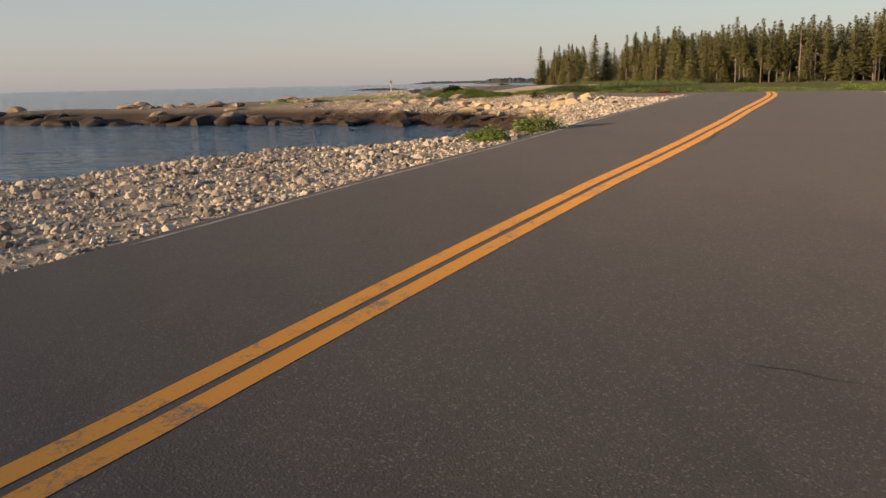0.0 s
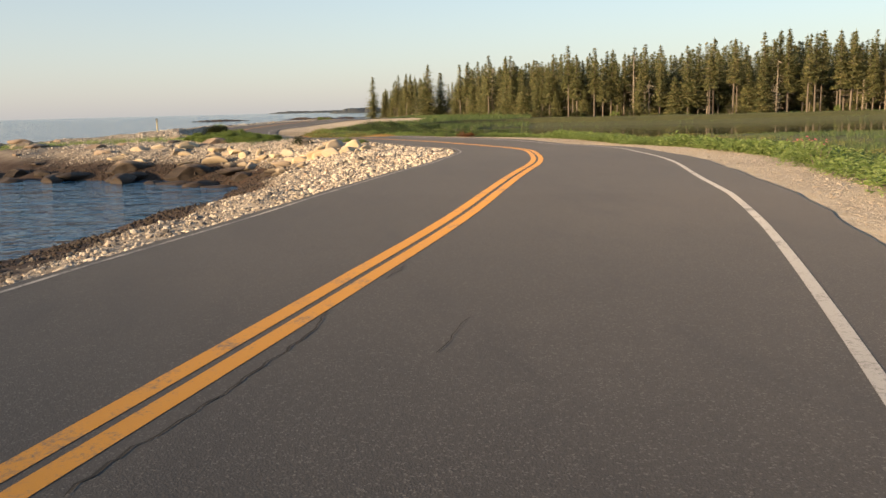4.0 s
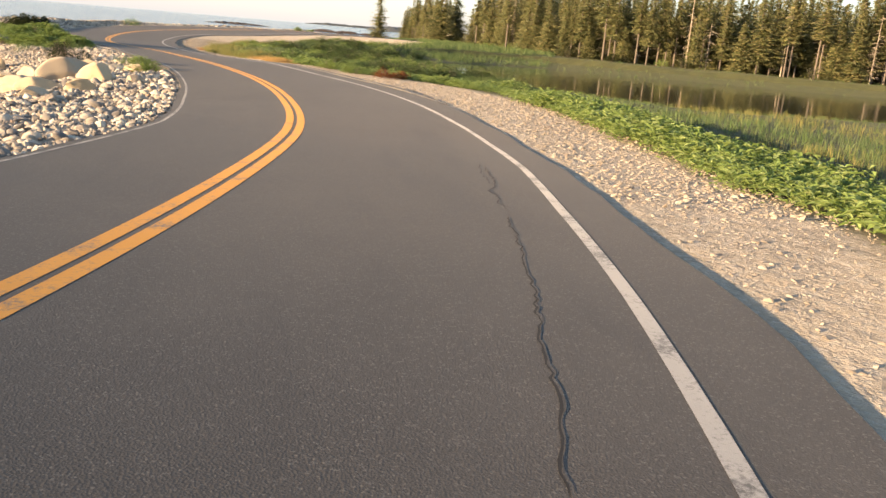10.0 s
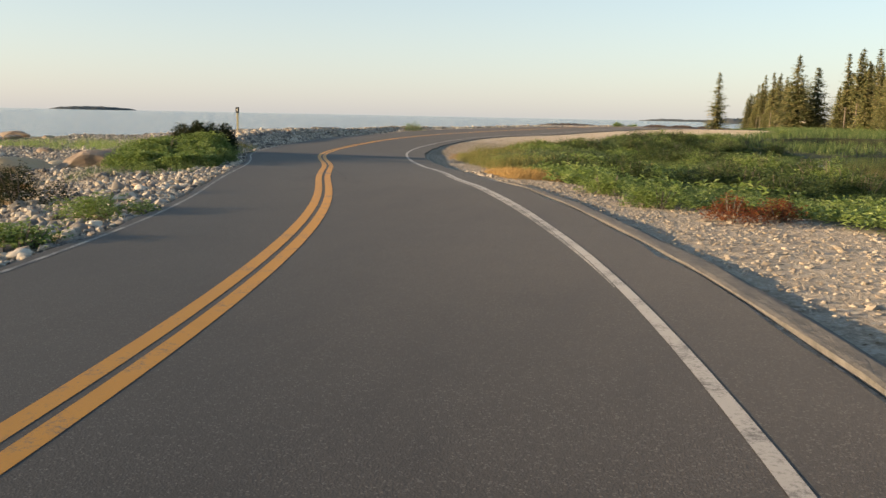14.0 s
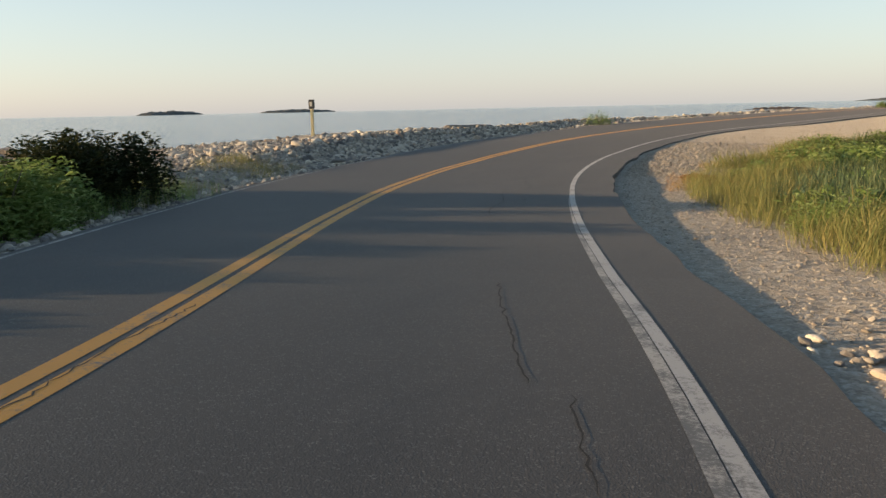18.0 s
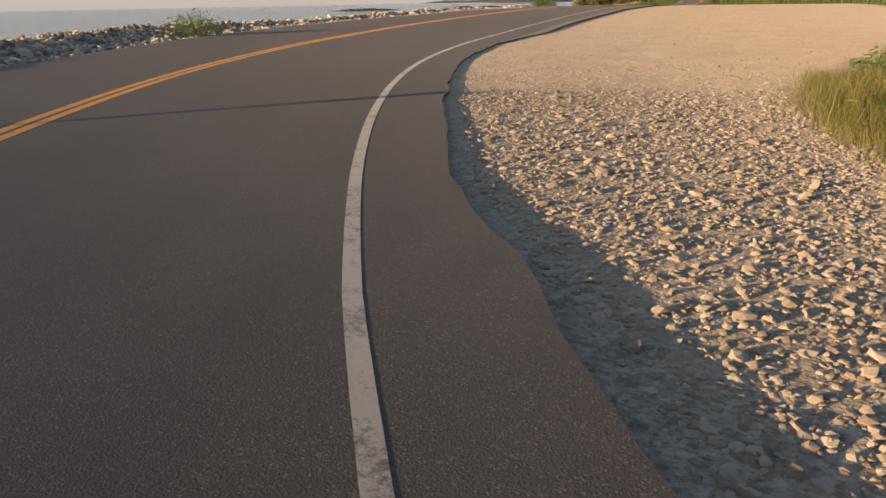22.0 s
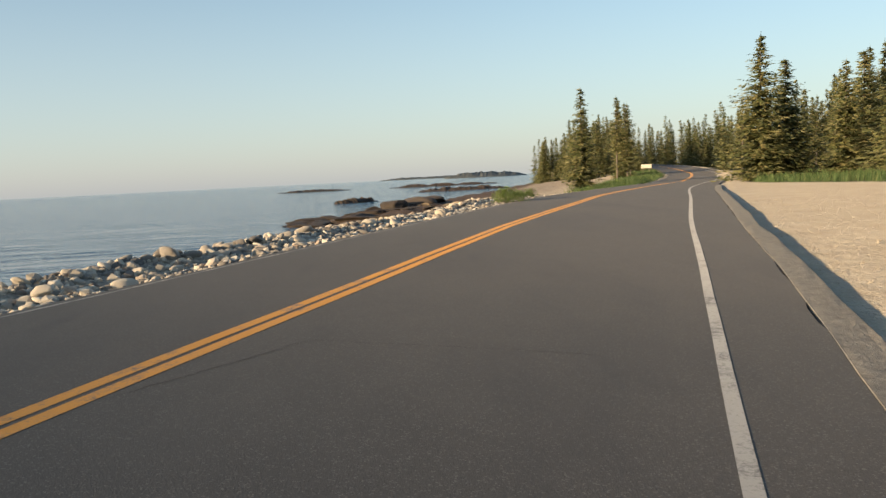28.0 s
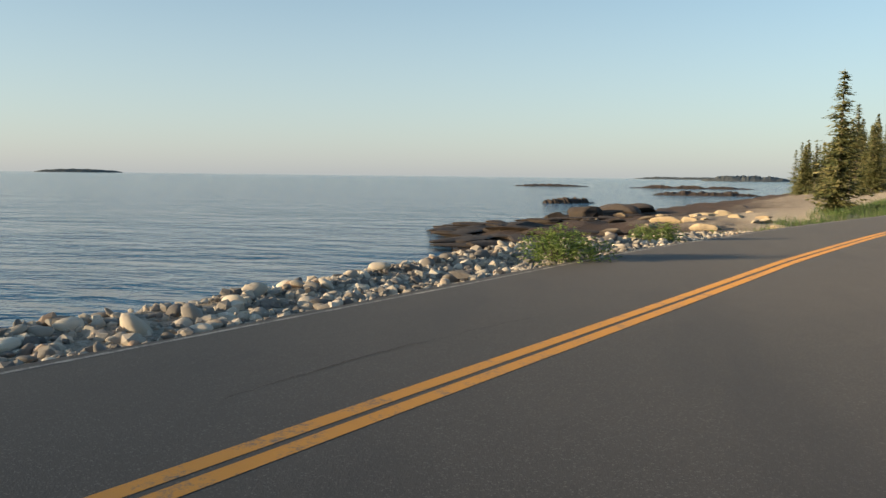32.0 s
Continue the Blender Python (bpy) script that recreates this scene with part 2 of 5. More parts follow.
ASPHALT = asphalt_material()
YELLOW = paint_material("yellow_road_paint", (0.52, 0.235, 0.022), 0.38)
WHITE = paint_material("white_road_paint", (0.34, 0.322, 0.3), 0.4)
FADED = paint_material("worn_white_paint", (0.36, 0.33, 0.29), 0.46)
CRACK, _t, _b = material("crack_filling", 0.9)
_b.inputs["Base Color"].default_value = (0.018, 0.016, 0.015, 1)
COBBLE = stone_material("beach_cobbles", [(0, (0.091, 0.083, 0.081)), (0.25, (0.202, 0.180, 0.160)), (0.5, (0.362, 0.314, 0.258)), (0.8, (0.512, 0.445, 0.361)), (0.94, (0.619, 0.555, 0.464)), (1, (0.320, 0.209, 0.139))], size=0.5, pale=0.35)
BOULDER = stone_material("granite_boulders", [(0, (0.38, 0.28, 0.165)), (0.45, (0.5, 0.395, 0.255)), (0.75, (0.46, 0.375, 0.27)), (1, (0.34, 0.265, 0.19))], size=1.0)
LEDGE = stone_material("shore_ledges", [(0, (0.2, 0.14, 0.1)), (0.5, (0.33, 0.25, 0.18)), (1, (0.26, 0.2, 0.15))], size=2.5)
GROUND = ground_material()
SPRUCE = plant_material("spruce_needles", (0.065, 0.083, 0.034), (0.18, 0.185, 0.076), (0.36, 0.31, 0.155), 0.12)
BROADLEAF = plant_material("green_leaves", (0.11, 0.17, 0.04), (0.22, 0.3, 0.09), (0.36, 0.42, 0.17), 0.7)
SHRUB = plant_material("shrub_leaves", (0.035, 0.06, 0.02), (0.085, 0.125, 0.042), (0.17, 0.2, 0.08), 0.6)
GRASS = plant_material("marsh_grass", (0.038, 0.074, 0.024), (0.092, 0.145, 0.05), (0.21, 0.23, 0.095), 0.5)
GOLD_GRASS = plant_material("dry_grass", (0.075, 0.1, 0.028), (0.18, 0.18, 0.06), (0.38, 0.29, 0.11), 0.35)
STRAW = plant_material("straw_grass", (0.24, 0.13, 0.045), (0.42, 0.27, 0.1), (0.56, 0.41, 0.19), 0.6)
RUST = plant_material("rusty_dry_grass", (0.16, 0.085, 0.035), (0.34, 0.2, 0.085), (0.46, 0.31, 0.15), 0.9)
BLUE_GRASS = plant_material("sedge", (0.035, 0.06, 0.03), (0.085, 0.125, 0.06), (0.17, 0.2, 0.095), 0.8)
RED_LEAF = plant_material("red_leaves", (0.1, 0.028, 0.014), (0.24, 0.075, 0.03), (0.33, 0.15, 0.05), 0.7)
DARK_LEAF = plant_material("dark_leaves", (0.016, 0.025, 0.01), (0.038, 0.052, 0.018), (0.09, 0.08, 0.03), 0.7)
BARK = bark_material("spruce_bark", (0.07, 0.056, 0.045), (0.2, 0.168, 0.138))
SEA_WATER = water_material("sea_water", (0.01, 0.055, 0.11), 0.08, [(0.1, 1.0), (0.5, 0.55), (2.2, 0.16)])
POND_WATER = water_material("pond_water", (0.03, 0.03, 0.02), 0.06, [(1.5, 0.006), (6.0, 0.002)])

# ---------------------------------------------------------------- the plan
CENTRE = np.array([(-24.00, -50.00), (-16.00, -30.00), (-9.00, -14.00), (-4.39, -4.02), (-2.40, -0.04), (-0.30, 3.89), (1.88, 7.77), (4.00, 11.68), (5.92, 15.70), (7.90, 19.69), (9.76, 23.74), (11.36, 27.89), (13.03, 32.02), (14.23, 36.31), (15.28, 40.64), (15.90, 45.04), (16.22, 49.48), (15.95, 53.93), (15.29, 58.33), (14.22, 62.65), (12.79, 66.87), (11.06, 70.97), (9.50, 75.14), (7.67, 79.20), (5.93, 83.30), (4.56, 87.53), (3.64, 91.89), (3.02, 96.30), (2.69, 100.74), (2.75, 105.19), (3.36, 109.60), (4.39, 113.93), (5.43, 118.26), (6.79, 122.50), (8.34, 126.68), (9.83, 130.87), (11.26, 135.09), (12.77, 139.28), (14.29, 143.46), (15.81, 147.64), (17.33, 151.83), (20.46, 160.05), (25.00, 171.00), (30.00, 183.00), (36.00, 197.00), (42.00, 212.00), (47.00, 226.00), (51.00, 242.00), (54.50, 260.00), (57.00, 285.00), (58.00, 320.00)], float)


def smooth_line(points, step):
    """A Catmull-Rom line through the points, at even steps."""
    out = []
    p = np.vstack([2 * points[0] - points[1], points, 2 * points[-1] - points[-2]])
    for i in range(1, len(p) - 2):
        u = np.linspace(0, 1, 12, endpoint=False)[:, None]
        a, b, c, d = p[i - 1], p[i], p[i + 1], p[i + 2]
        out.append(0.5 * (2 * b + (c - a) * u + (2 * a - 5 * b + 4 * c - d) * u ** 2 + (3 * b - a - 3 * c + d) * u ** 3))
    line = np.vstack(out + [points[-1:]])
    s = np.concatenate([[0], np.cumsum(np.hypot(*np.diff(line, axis=0).T))])
    even = np.arange(0, s[-1], step)
    return np.stack([np.interp(even, s, line[:, 0]), np.interp(even, s, line[:, 1])], 1)


LINE = smooth_line(CENTRE, 0.5)
_k = np.ones(9) / 9
for _axis in (0, 1):
    LINE[4:-4, _axis] = np.convolve(LINE[:, _axis], _k, "valid")
TANGENT = np.gradient(LINE, axis=0)
TANGENT /= np.hypot(*TANGENT.T)[:, None]
RIGHT = np.stack([TANGENT[:, 1], -TANGENT[:, 0]], 1)


def along(pairs):
    """A number that changes along the road, by y."""
    p = np.array(pairs, float)
    return lambda y: np.interp(y, p[:, 0], p[:, 1])


road_z = along([(-50, -0.6), (-6.2, -0.275), (-1.7, -0.241), (2.7, -0.1), (7, 0.125), (11.4, 0.281), (15.9, 0.361), (20.4, 0.445), (25, 0.488), (29.6, 0.448), (34.3, 0.376), (39.2, 0.261), (44.1, 0.116), (49, -0.021), (54, -0.089), (58.9, -0.114), (63.8, -0.131), (68.4, -0.136), (73.1, -0.18), (77.7, -0.277), (82.2, -0.372), (87, -0.423), (91.9, -0.414), (96.8, -0.361), (101.8, -0.281), (106.8, -0.196), (111.7, -0.085), (116.5, 0), (121.3, 0.082), (125.9, 0.179), (130.6, 0.261), (135.3, 0.304), (140.1, 0.313), (144.8, 0.312), (149.5, 0.318), (170, 0.1), (195, -0.2), (215, -0.1), (240, 0.5), (270, 1.4), (320, 2.5)])
bank = along([(-20, 0), (-6.2, -0.0015), (-1.7, -0.0023), (2.7, -0.0015), (7, 0.0035), (11.4, 0.0054), (15.9, 0.0037), (20.4, 0.0011), (25, 0.0045), (29.6, -0.0027), (34.3, -0.0012), (39.2, 0.0098), (44.1, 0.0091), (49, 0.0052), (54, 0.0353), (58.9, 0.0191), (63.8, 0.002), (68.4, 0.0108), (73.1, -0.0203), (77.7, -0.0404), (82.2, -0.0238), (87, -0.0123), (91.9, -0.0142), (96.8, -0.0149), (101.8, -0.0055), (106.8, -0.0021), (111.7, -0.0141), (116.5, -0.0235), (121.3, -0.0268), (125.9, -0.0249), (130.6, -0.0204), (135.3, -0.0114), (140.1, -0.0073), (144.8, -0.0035), (149.5, -0.0029), (160, 0)])   # cross slope: rise for each metre to the right
white_right = along([(-50, 3.1), (18.2, 2.962), (20.4, 2.963), (22.7, 2.976), (25, 2.967), (27.3, 2.919), (29.6, 2.882), (32, 2.845), (34.3, 2.819), (36.8, 2.799), (39.2, 2.807), (41.6, 2.805), (44.1, 2.786), (46.6, 2.815), (49.1, 2.765), (51.6, 2.7), (54.1, 2.68), (56.6, 2.71), (59, 2.725), (61.4, 2.742), (63.8, 2.756), (66.2, 2.745), (68.5, 2.719), (70.8, 2.756), (73.2, 2.842), (75.5, 2.893), (77.8, 2.944), (80.1, 3.013), (82.4, 3.092), (84.7, 3.129), (87.1, 3.119), (89.5, 3.086), (92, 3.04), (94.4, 3.047), (96.9, 3.112), (99.4, 3.206), (101.9, 3.311), (104.4, 3.411), (106.9, 3.495), (109.4, 3.541), (111.8, 3.558), (113.8, 3.585), (116.2, 3.64), (118.6, 3.643), (121, 3.626), (123.3, 3.579), (125.7, 3.496), (128, 3.43), (130.9, 3.386), (146, 3.26), (165, 2.9), (320, 2.9)])
edge_right = along([(-50, 4.6), (12, 4.3), (18.2, 3.705), (20.4, 3.707), (22.7, 3.727), (25, 3.739), (27.3, 3.715), (29.6, 3.677), (32, 3.618), (34.3, 3.52), (36.8, 3.402), (39.2, 3.42), (41.6, 3.401), (44.1, 3.303), (46.6, 3.303), (49.1, 3.295), (51.6, 3.26), (54.1, 3.322), (56.6, 3.36), (59, 3.389), (61.4, 3.444), (63.8, 3.471), (66.2, 3.465), (68.5, 3.425), (70.8, 3.457), (73.2, 3.52), (75.5, 3.582), (77.8, 3.656), (80.1, 3.724), (82.4, 3.789), (84.7, 3.859), (87.1, 3.847), (89.5, 3.836), (92, 3.817), (94.4, 3.808), (96.9, 3.79), (99.4, 3.945), (101.9, 4.021), (104.4, 4.129), (106.9, 4.171), (109.4, 4.202), (111.8, 4.268), (113.8, 4.3), (116.2, 4.405), (118.6, 4.404), (121, 4.322), (123.3, 4.277), (125.7, 4.209), (128, 4.198), (140, 4.15), (180, 4), (320, 3.8)])
edge_left = along([(-50, 2.6), (2.7, 2.417), (7, 2.32), (11.4, 2.312), (15.9, 2.428), (20.4, 2.467), (25, 2.473), (29.6, 2.456), (34.3, 2.406), (39.2, 2.286), (44.1, 2.11), (49.1, 1.909), (54.1, 2.091), (59, 2.073), (63.8, 1.992), (68.5, 2.061), (73.2, 2.022), (77.8, 2.211), (82.4, 2.514), (87.1, 2.816), (92, 3.053), (96.9, 3.307), (101.9, 3.58), (106.9, 3.808), (111.8, 3.836), (116.7, 3.561), (121.5, 3.17), (126.2, 2.703), (130.9, 2.479), (135.6, 2.405), (139.8, 2.465), (144.5, 2.566), (149.2, 2.666), (160, 2.8), (320, 3)])
verge_right = along([(-50, 9), (24, 5.1), (33, 5.6), (43, 5.55), (48, 5.6), (55, 6.2), (62, 7.4), (65.5, 6.7), (66.5, 5.0), (72, 4.9), (76, 5.4), (80, 5.8), (85, 5.6), (90, 5.9), (95, 7.0), (101, 8.5), (112, 13), (127, 17), (150, 16), (170, 6.5), (190, 5.5), (320, 5)])
COAST = np.array([(-60, -60), (-45, -20), (-28, 8), (-17, 21), (-9, 27.5), (-4.5, 33), (-2.2, 36.5), (-0.5, 40), (1.4, 45.4), (3.2, 50.5), (4.7, 55), (4.9, 61), (2.6, 65.5), (-5, 70), (-12, 73.5), (-20, 77), (-32, 82), (-47, 92),
                  (-52, 97), (-40, 99), (-24, 98), (-13, 98.5), (-8.5, 101), (-7, 108), (-6, 116), (-3.5, 124), (-1, 131), (1.5, 138), (4, 145), (5.5, 152), (7.5, 160), (8.5, 168), (6, 176), (3, 184), (0.5, 193), (2, 205), (6, 214), (11, 226), (14, 240), (18, 262), (30, 300), (40, 345)], float)
bank_slope = along([(-60, 0.14), (30, 0.15), (45, 0.22), (56, 0.34), (66, 0.38), (72, 0.3), (80, 0.22), (90, 0.26), (99, 0.55), (113, 0.58), (124, 0.45), (150, 0.4), (158, 0.3), (166, 0.07), (205, 0.07), (345, 0.14)])
POND_EDGE = np.array([(23.0, 96), (25.5, 108), (31, 115), (38, 117.5), (46, 113), (60, 109), (84, 108.5), (180, 108), (240, 110), (240, 61), (180, 63), (100, 66), (57, 70), (42, 73.5), (33, 72.5), (26.5, 84)], float)


def road_frame(x, y):
    """For points: the way along the road (index), and how far to the right of its middle."""
    x, y = np.asarray(x, float), np.asarray(y, float)
    best = np.full(x.shape, 1e9)
    index = np.zeros(x.shape, int)
    for i in range(0, len(LINE), 2):
        d = (x - LINE[i, 0]) ** 2 + (y - LINE[i, 1]) ** 2
        m = d < best
        best[m], index[m] = d[m], i
    dx, dy = x - LINE[index, 0], y - LINE[index, 1]
    off = dx * RIGHT[index, 0] + dy * RIGHT[index, 1]
    step = np.clip(dx * TANGENT[index, 0] + dy * TANGENT[index, 1], -1.2, 1.2)
    return LINE[index, 1] + step * TANGENT[index, 1], off


def signed_distance(x, y, points, closed):
    """Distance from a line of points; positive on its right side (or inside)."""
    x, y = np.asarray(x, float), np.asarray(y, float)
    best = np.full(x.shape, 1e9)
    side = np.zeros(x.shape)
    inside = np.zeros(x.shape, bool)
    n = len(points)
    for i in range(n if closed else n - 1):
        a, b = points[i], points[(i + 1) % n]
        e = b - a
        u = np.clip(((x - a[0]) * e[0] + (y - a[1]) * e[1]) / (e @ e), 0, 1)
        px, py = x - a[0] - u * e[0], y - a[1] - u * e[1]
        d = px * px + py * py
        m = d < best
        best[m] = d[m]
        side[m] = (e[1] * px - e[0] * py)[m]
        cross = ((a[1] > y) != (b[1] > y)) & (x < (b[0] - a[0]) * (y - a[1]) / (b[1] - a[1] + 1e-12) + a[0])
        inside ^= cross
    d = np.sqrt(best)
    return np.where(inside, d, -d) if closed else np.where(side > 0, d, -d)


LAND = np.vstack([COAST, [(400, 345), (400, -60)]])


def wave_noise(x, y, scale, seed):
    """A cheap smooth noise, about -1 to 1."""
    r = np.random.RandomState(seed)
    out = 0.0
    for k in range(6):
        a, f, p = r.uniform(0, 6.28), scale * r.uniform(0.6, 1.9), r.uniform(0, 6.28)
        out = out + np.sin((x * math.cos(a) + y * math.sin(a)) * f + p)
    return out / 3.2


def smoothstep(a, b, v):
    u = np.clip((v - a) / (b - a), 0, 1)
    return u * u * (3 - 2 * u)


def height(x, y, rough=True):
    """The height of the land."""
    x, y = np.asarray(x, float), np.asarray(y, float)
    ry, d = road_frame(x, y)
    er, el, vr = edge_right(ry), edge_left(ry), verge_right(ry)
    z0 = road_z(ry) + bank(ry) * np.clip(d, -el, er)
    # right of the road
    out = np.maximum(d - er, 0)
    meadow = np.where(ry < 60, -0.75, np.where(ry < 105, -0.75, -0.35))
    drop = np.interp(ry, [74, 80, 88, 93, 98, 104, 115, 120, 150, 165], [0.004, 0.05, 0.1, 0.065, 0.04, 0.03, 0.03, 0.06, 0.06, 0.03])
    z_right = z0 - 0.03 - drop - 0.03 * np.minimum(out, 3)
    far = smoothstep(vr - er - 0.5, vr - er + 6, out)
    z_right = z_right * (1 - far) + meadow * far
    lot = smoothstep(100, 112, ry) * (1 - smoothstep(168, 185, ry))
    z_right = z_right * (1 - lot) + (z0 - 0.03 - drop - 0.004 * out) * lot
    forest = smoothstep(120, 150, y) * smoothstep(25, 45, x)
    z_right = np.maximum(z_right, np.where(forest > 0.001, -0.8 + 0.35 * smoothstep(0, 0.1, forest) + 0.7 * forest * smoothstep(130, 260, y), -9))
    # left of the road
    outl = np.maximum(-d - el, 0)
    z_left = z0 - 0.06 - 0.06 * np.minimum(outl, 2.5) - 0.04 * np.clip(outl - 2.5, 0, 30)
    ridge = np.interp(ry, [80, 88, 95, 106, 116, 160, 175], [0, 0.42, 0.6, 0.58, 0.38, 0.36, 0])
    z_left = z_left + ridge * smoothstep(0.4, 2.6, outl)
    spit = np.exp(-((x + 14) / 22) ** 2) * smoothstep(70, 82, y) * (1 - smoothstep(100, 110, y))
    z_left = np.maximum(z_left, -0.75 * spit - 3 * (1 - spit))
    z = np.where(d > 0, z_right, z_left)
    on_road = (d < er - 0.55) & (d > -el + 0.55)
    z = np.where(on_road, z0 - 0.16, z)
    dc = signed_distance(x, y, LAND, True)
    k = bank_slope(y)
    shore = SEA - 0.05 + np.where(dc > 0, dc * k, dc * 0.35)
    if rough:
        n = wave_noise(x, y, 0.9, 3) * 0.5 + wave_noise(x, y, 2.6, 4) * 0.3
        zone = smoothstep(1.0, 6, outl) * (d < 0)
        shore = shore + n * 0.28 * zone
        z = z + n * 0.12 * zone
        z = z + np.where(d > vr + 1, wave_noise(x, y, 0.5, 8) * 0.07, 0)
    z = np.where(d < 0, np.minimum(z, np.maximum(shore, -6)), z)
    z = np.where(on_road, z0 - 0.16, z)
    pond = signed_distance(x, y, POND_EDGE, True)
    z = np.where(pond > -6, np.minimum(z, np.maximum(POND + 0.02 - pond * 0.08, POND - 0.6)), z)
    return z


# ---------------------------------------------------------------- mesh helpers
def mesh_object(name, verts, faces, mats, parent=None, smooth=False, label=""):
    """One mesh object from arrays; faces is an (n, 3) or (n, 4) array or a list."""
    me = bpy.data.meshes.new(name)
    verts = np.asarray(verts, np.float32)
    groups = faces if isinstance(faces, list) and len(faces) and isinstance(faces[0], np.ndarray) else [np.asarray(faces, np.int32)]
    loops = np.concatenate([g.ravel() for g in groups]).astype(np.int32)
    sizes = np.concatenate([np.full(len(g), g.shape[1]) for g in groups]).astype(np.int32)
    starts = np.concatenate([[0], np.cumsum(sizes)[:-1]]).astype(np.int32)
    me.vertices.add(len(verts))
    me.vertices.foreach_set("co", verts.ravel())
    me.loops.add(len(loops))
    me.loops.foreach_set("vertex_index", loops)
    me.polygons.add(len(sizes))
    me.polygons.foreach_set("loop_start", starts)
    me.polygons.foreach_set("loop_total", sizes)
    me.update(calc_edges=True)
    me.validate()
    for m in mats if isinstance(mats, (list, tuple)) else [mats]:
        me.materials.append(m)
    me.polygons.foreach_set("use_smooth", np.full(len(sizes), bool(smooth)))
    ob = new(name, me)
    ob.parent = parent
    if label:
        tagged(ob, label)
    return ob


def spots(name, at, mat, protos, x, y, z, size, turn=None, flat=1.0, tilt=0.25, seed=1, smooth=False, parent=None):
    """Many copies of small shapes joined into one mesh. protos: list of (verts, faces)."""
    r = np.random.RandomState(seed)
    n = len(x)
    pick = r.randint(0, len(protos), n)
    size = np.asarray(size, float) * np.ones(n)
    turn = r.uniform(0, 6.283, n) if turn is None else turn
    tx, ty = r.normal(0, tilt, n), r.normal(0, tilt, n)
    vs, fs, base = [], [], 0
    for p, (pv, pf) in enumerate(protos):
        m = np.nonzero(pick == p)[0]
        if not len(m):
            continue
        v = pv[None] * size[m][:, None, None] * np.array([1, 1, flat])
        c, s = np.cos(tx[m])[:, None], np.sin(tx[m])[:, None]
        v = np.stack([v[..., 0], v[..., 1] * c - v[..., 2] * s, v[..., 1] * s + v[..., 2] * c], -1)
        c, s = np.cos(ty[m])[:, None], np.sin(ty[m])[:, None]
        v = np.stack([v[..., 0] * c + v[..., 2] * s, v[..., 1], -v[..., 0] * s + v[..., 2] * c], -1)
        c, s = np.cos(turn[m])[:, None], np.sin(turn[m])[:, None]
        v = np.stack([v[..., 0] * c - v[..., 1] * s, v[..., 0] * s + v[..., 1] * c, v[..., 2]], -1)
        v += np.stack([x[m], y[m], z[m]], -1)[:, None]
        vs.append(v.reshape(-1, 3))
        fs.append((pf[None] + (np.arange(len(m)) * len(pv))[:, None, None] + base).reshape(-1, pf.shape[1]))
        base += len(m) * len(pv)
    return mesh_object(name, np.concatenate(vs), np.concatenate(fs), mat, parent, smooth)


def ico(level):
    bm = bmesh.new()
    bmesh.ops.create_icosphere(bm, subdivisions=level, radius=1)
    v = np.array([q.co[:] for q in bm.verts])
    bm.verts.index_update()
    f = np.array([[q.index for q in g.verts] for g in bm.faces])
    bm.free()
    return v, f


def stone_shape(seed, level=2, angular=0.5, low=0.38, high=0.72):
    """A rounded or broken stone, about 1 from middle to rim."""
    v, f = ico(level)
    r = np.random.RandomState(seed)
    v = v * np.array([1, r.uniform(0.62, 0.92), r.uniform(0.42, 0.75)])
    for _ in range(9):
        n = r.normal(size=3)
        n /= np.linalg.norm(n)
        h = r.uniform(low, high)
        over = np.maximum(v @ n - h, 0)
        v = v - over[:, None] * n * angular
    v = v + 0.035 * np.sin(v[:, [1, 2, 0]] * 5 + r.uniform(0, 6, 3)) + 0.015 * np.sin(v[:, [2, 0, 1]] * 13 + r.uniform(0, 6, 3))
    return v, f


PEBBLES = [stone_shape(i, 1, 0.7) for i in range(7)]
ROCKS = [stone_shape(20 + i, 3, 0.8) for i in range(8)]

# ---------------------------------------------------------------- ground, sea, pond
def axis(*stretches):
    out = []
    for a, b, step in stretches:
        out.extend(np.arange(a, b, step))
    return np.array(out + [stretches[-1][1]])


GX = axis((-70, -30, 3), (-30, -12, 1.0), (-12, 24, 0.4), (24, 60, 1.2), (60, 260, 6))
GY = axis((-60, -10, 3), (-10, 2, 1.0), (2, 150, 0.5), (150, 215, 1.2), (215, 345, 5))
_gx, _gy = np.meshgrid(GX, GY)
_gz = height(_gx.ravel(), _gy.ravel())
_i = np.arange(len(GX) * len(GY)).reshape(len(GY), len(GX))
_quads = np.stack([_i[:-1, :-1], _i[:-1, 1:], _i[1:, 1:], _i[1:, :-1]], -1).reshape(-1, 4)
ground = mesh_object("ground", np.stack([_gx.ravel(), _gy.ravel(), _gz], -1), _quads, GROUND, smooth=True)
tagged(ground, "gravel shoulders, sandy pull-off, cobble beach and marsh soil", "ground", kind="structure")
_ry, _d = road_frame(_gx.ravel(), _gy.ravel())
_wob = wave_noise(_gx.ravel(), _gy.ravel(), 1.3, 5)
_vr = verge_right(_ry)
_soil = smoothstep(-0.3, 0.5, _d - _vr + 0.35 * _wob)
_lot = smoothstep(99, 106, _ry) * (_d > 0)
_cover = np.ones((len(_gz), 4))
_cover[:, 0] = np.clip(1 - smoothstep(8, 20, -_d), 0, 1)
_cover[:, 1] = np.clip(_lot * 0.92 + (0.3 + 0.6 * (1 - smoothstep(38, 50, _ry))) * (_d > 0) * smoothstep(-1.6, 0.6, _wob), 0, 1)
_cover[:, 2] = _soil
_attr = ground.data.color_attributes.new("cover", "FLOAT_COLOR", "POINT")
_attr.data.foreach_set("color", _cover.astype(np.float32).ravel())

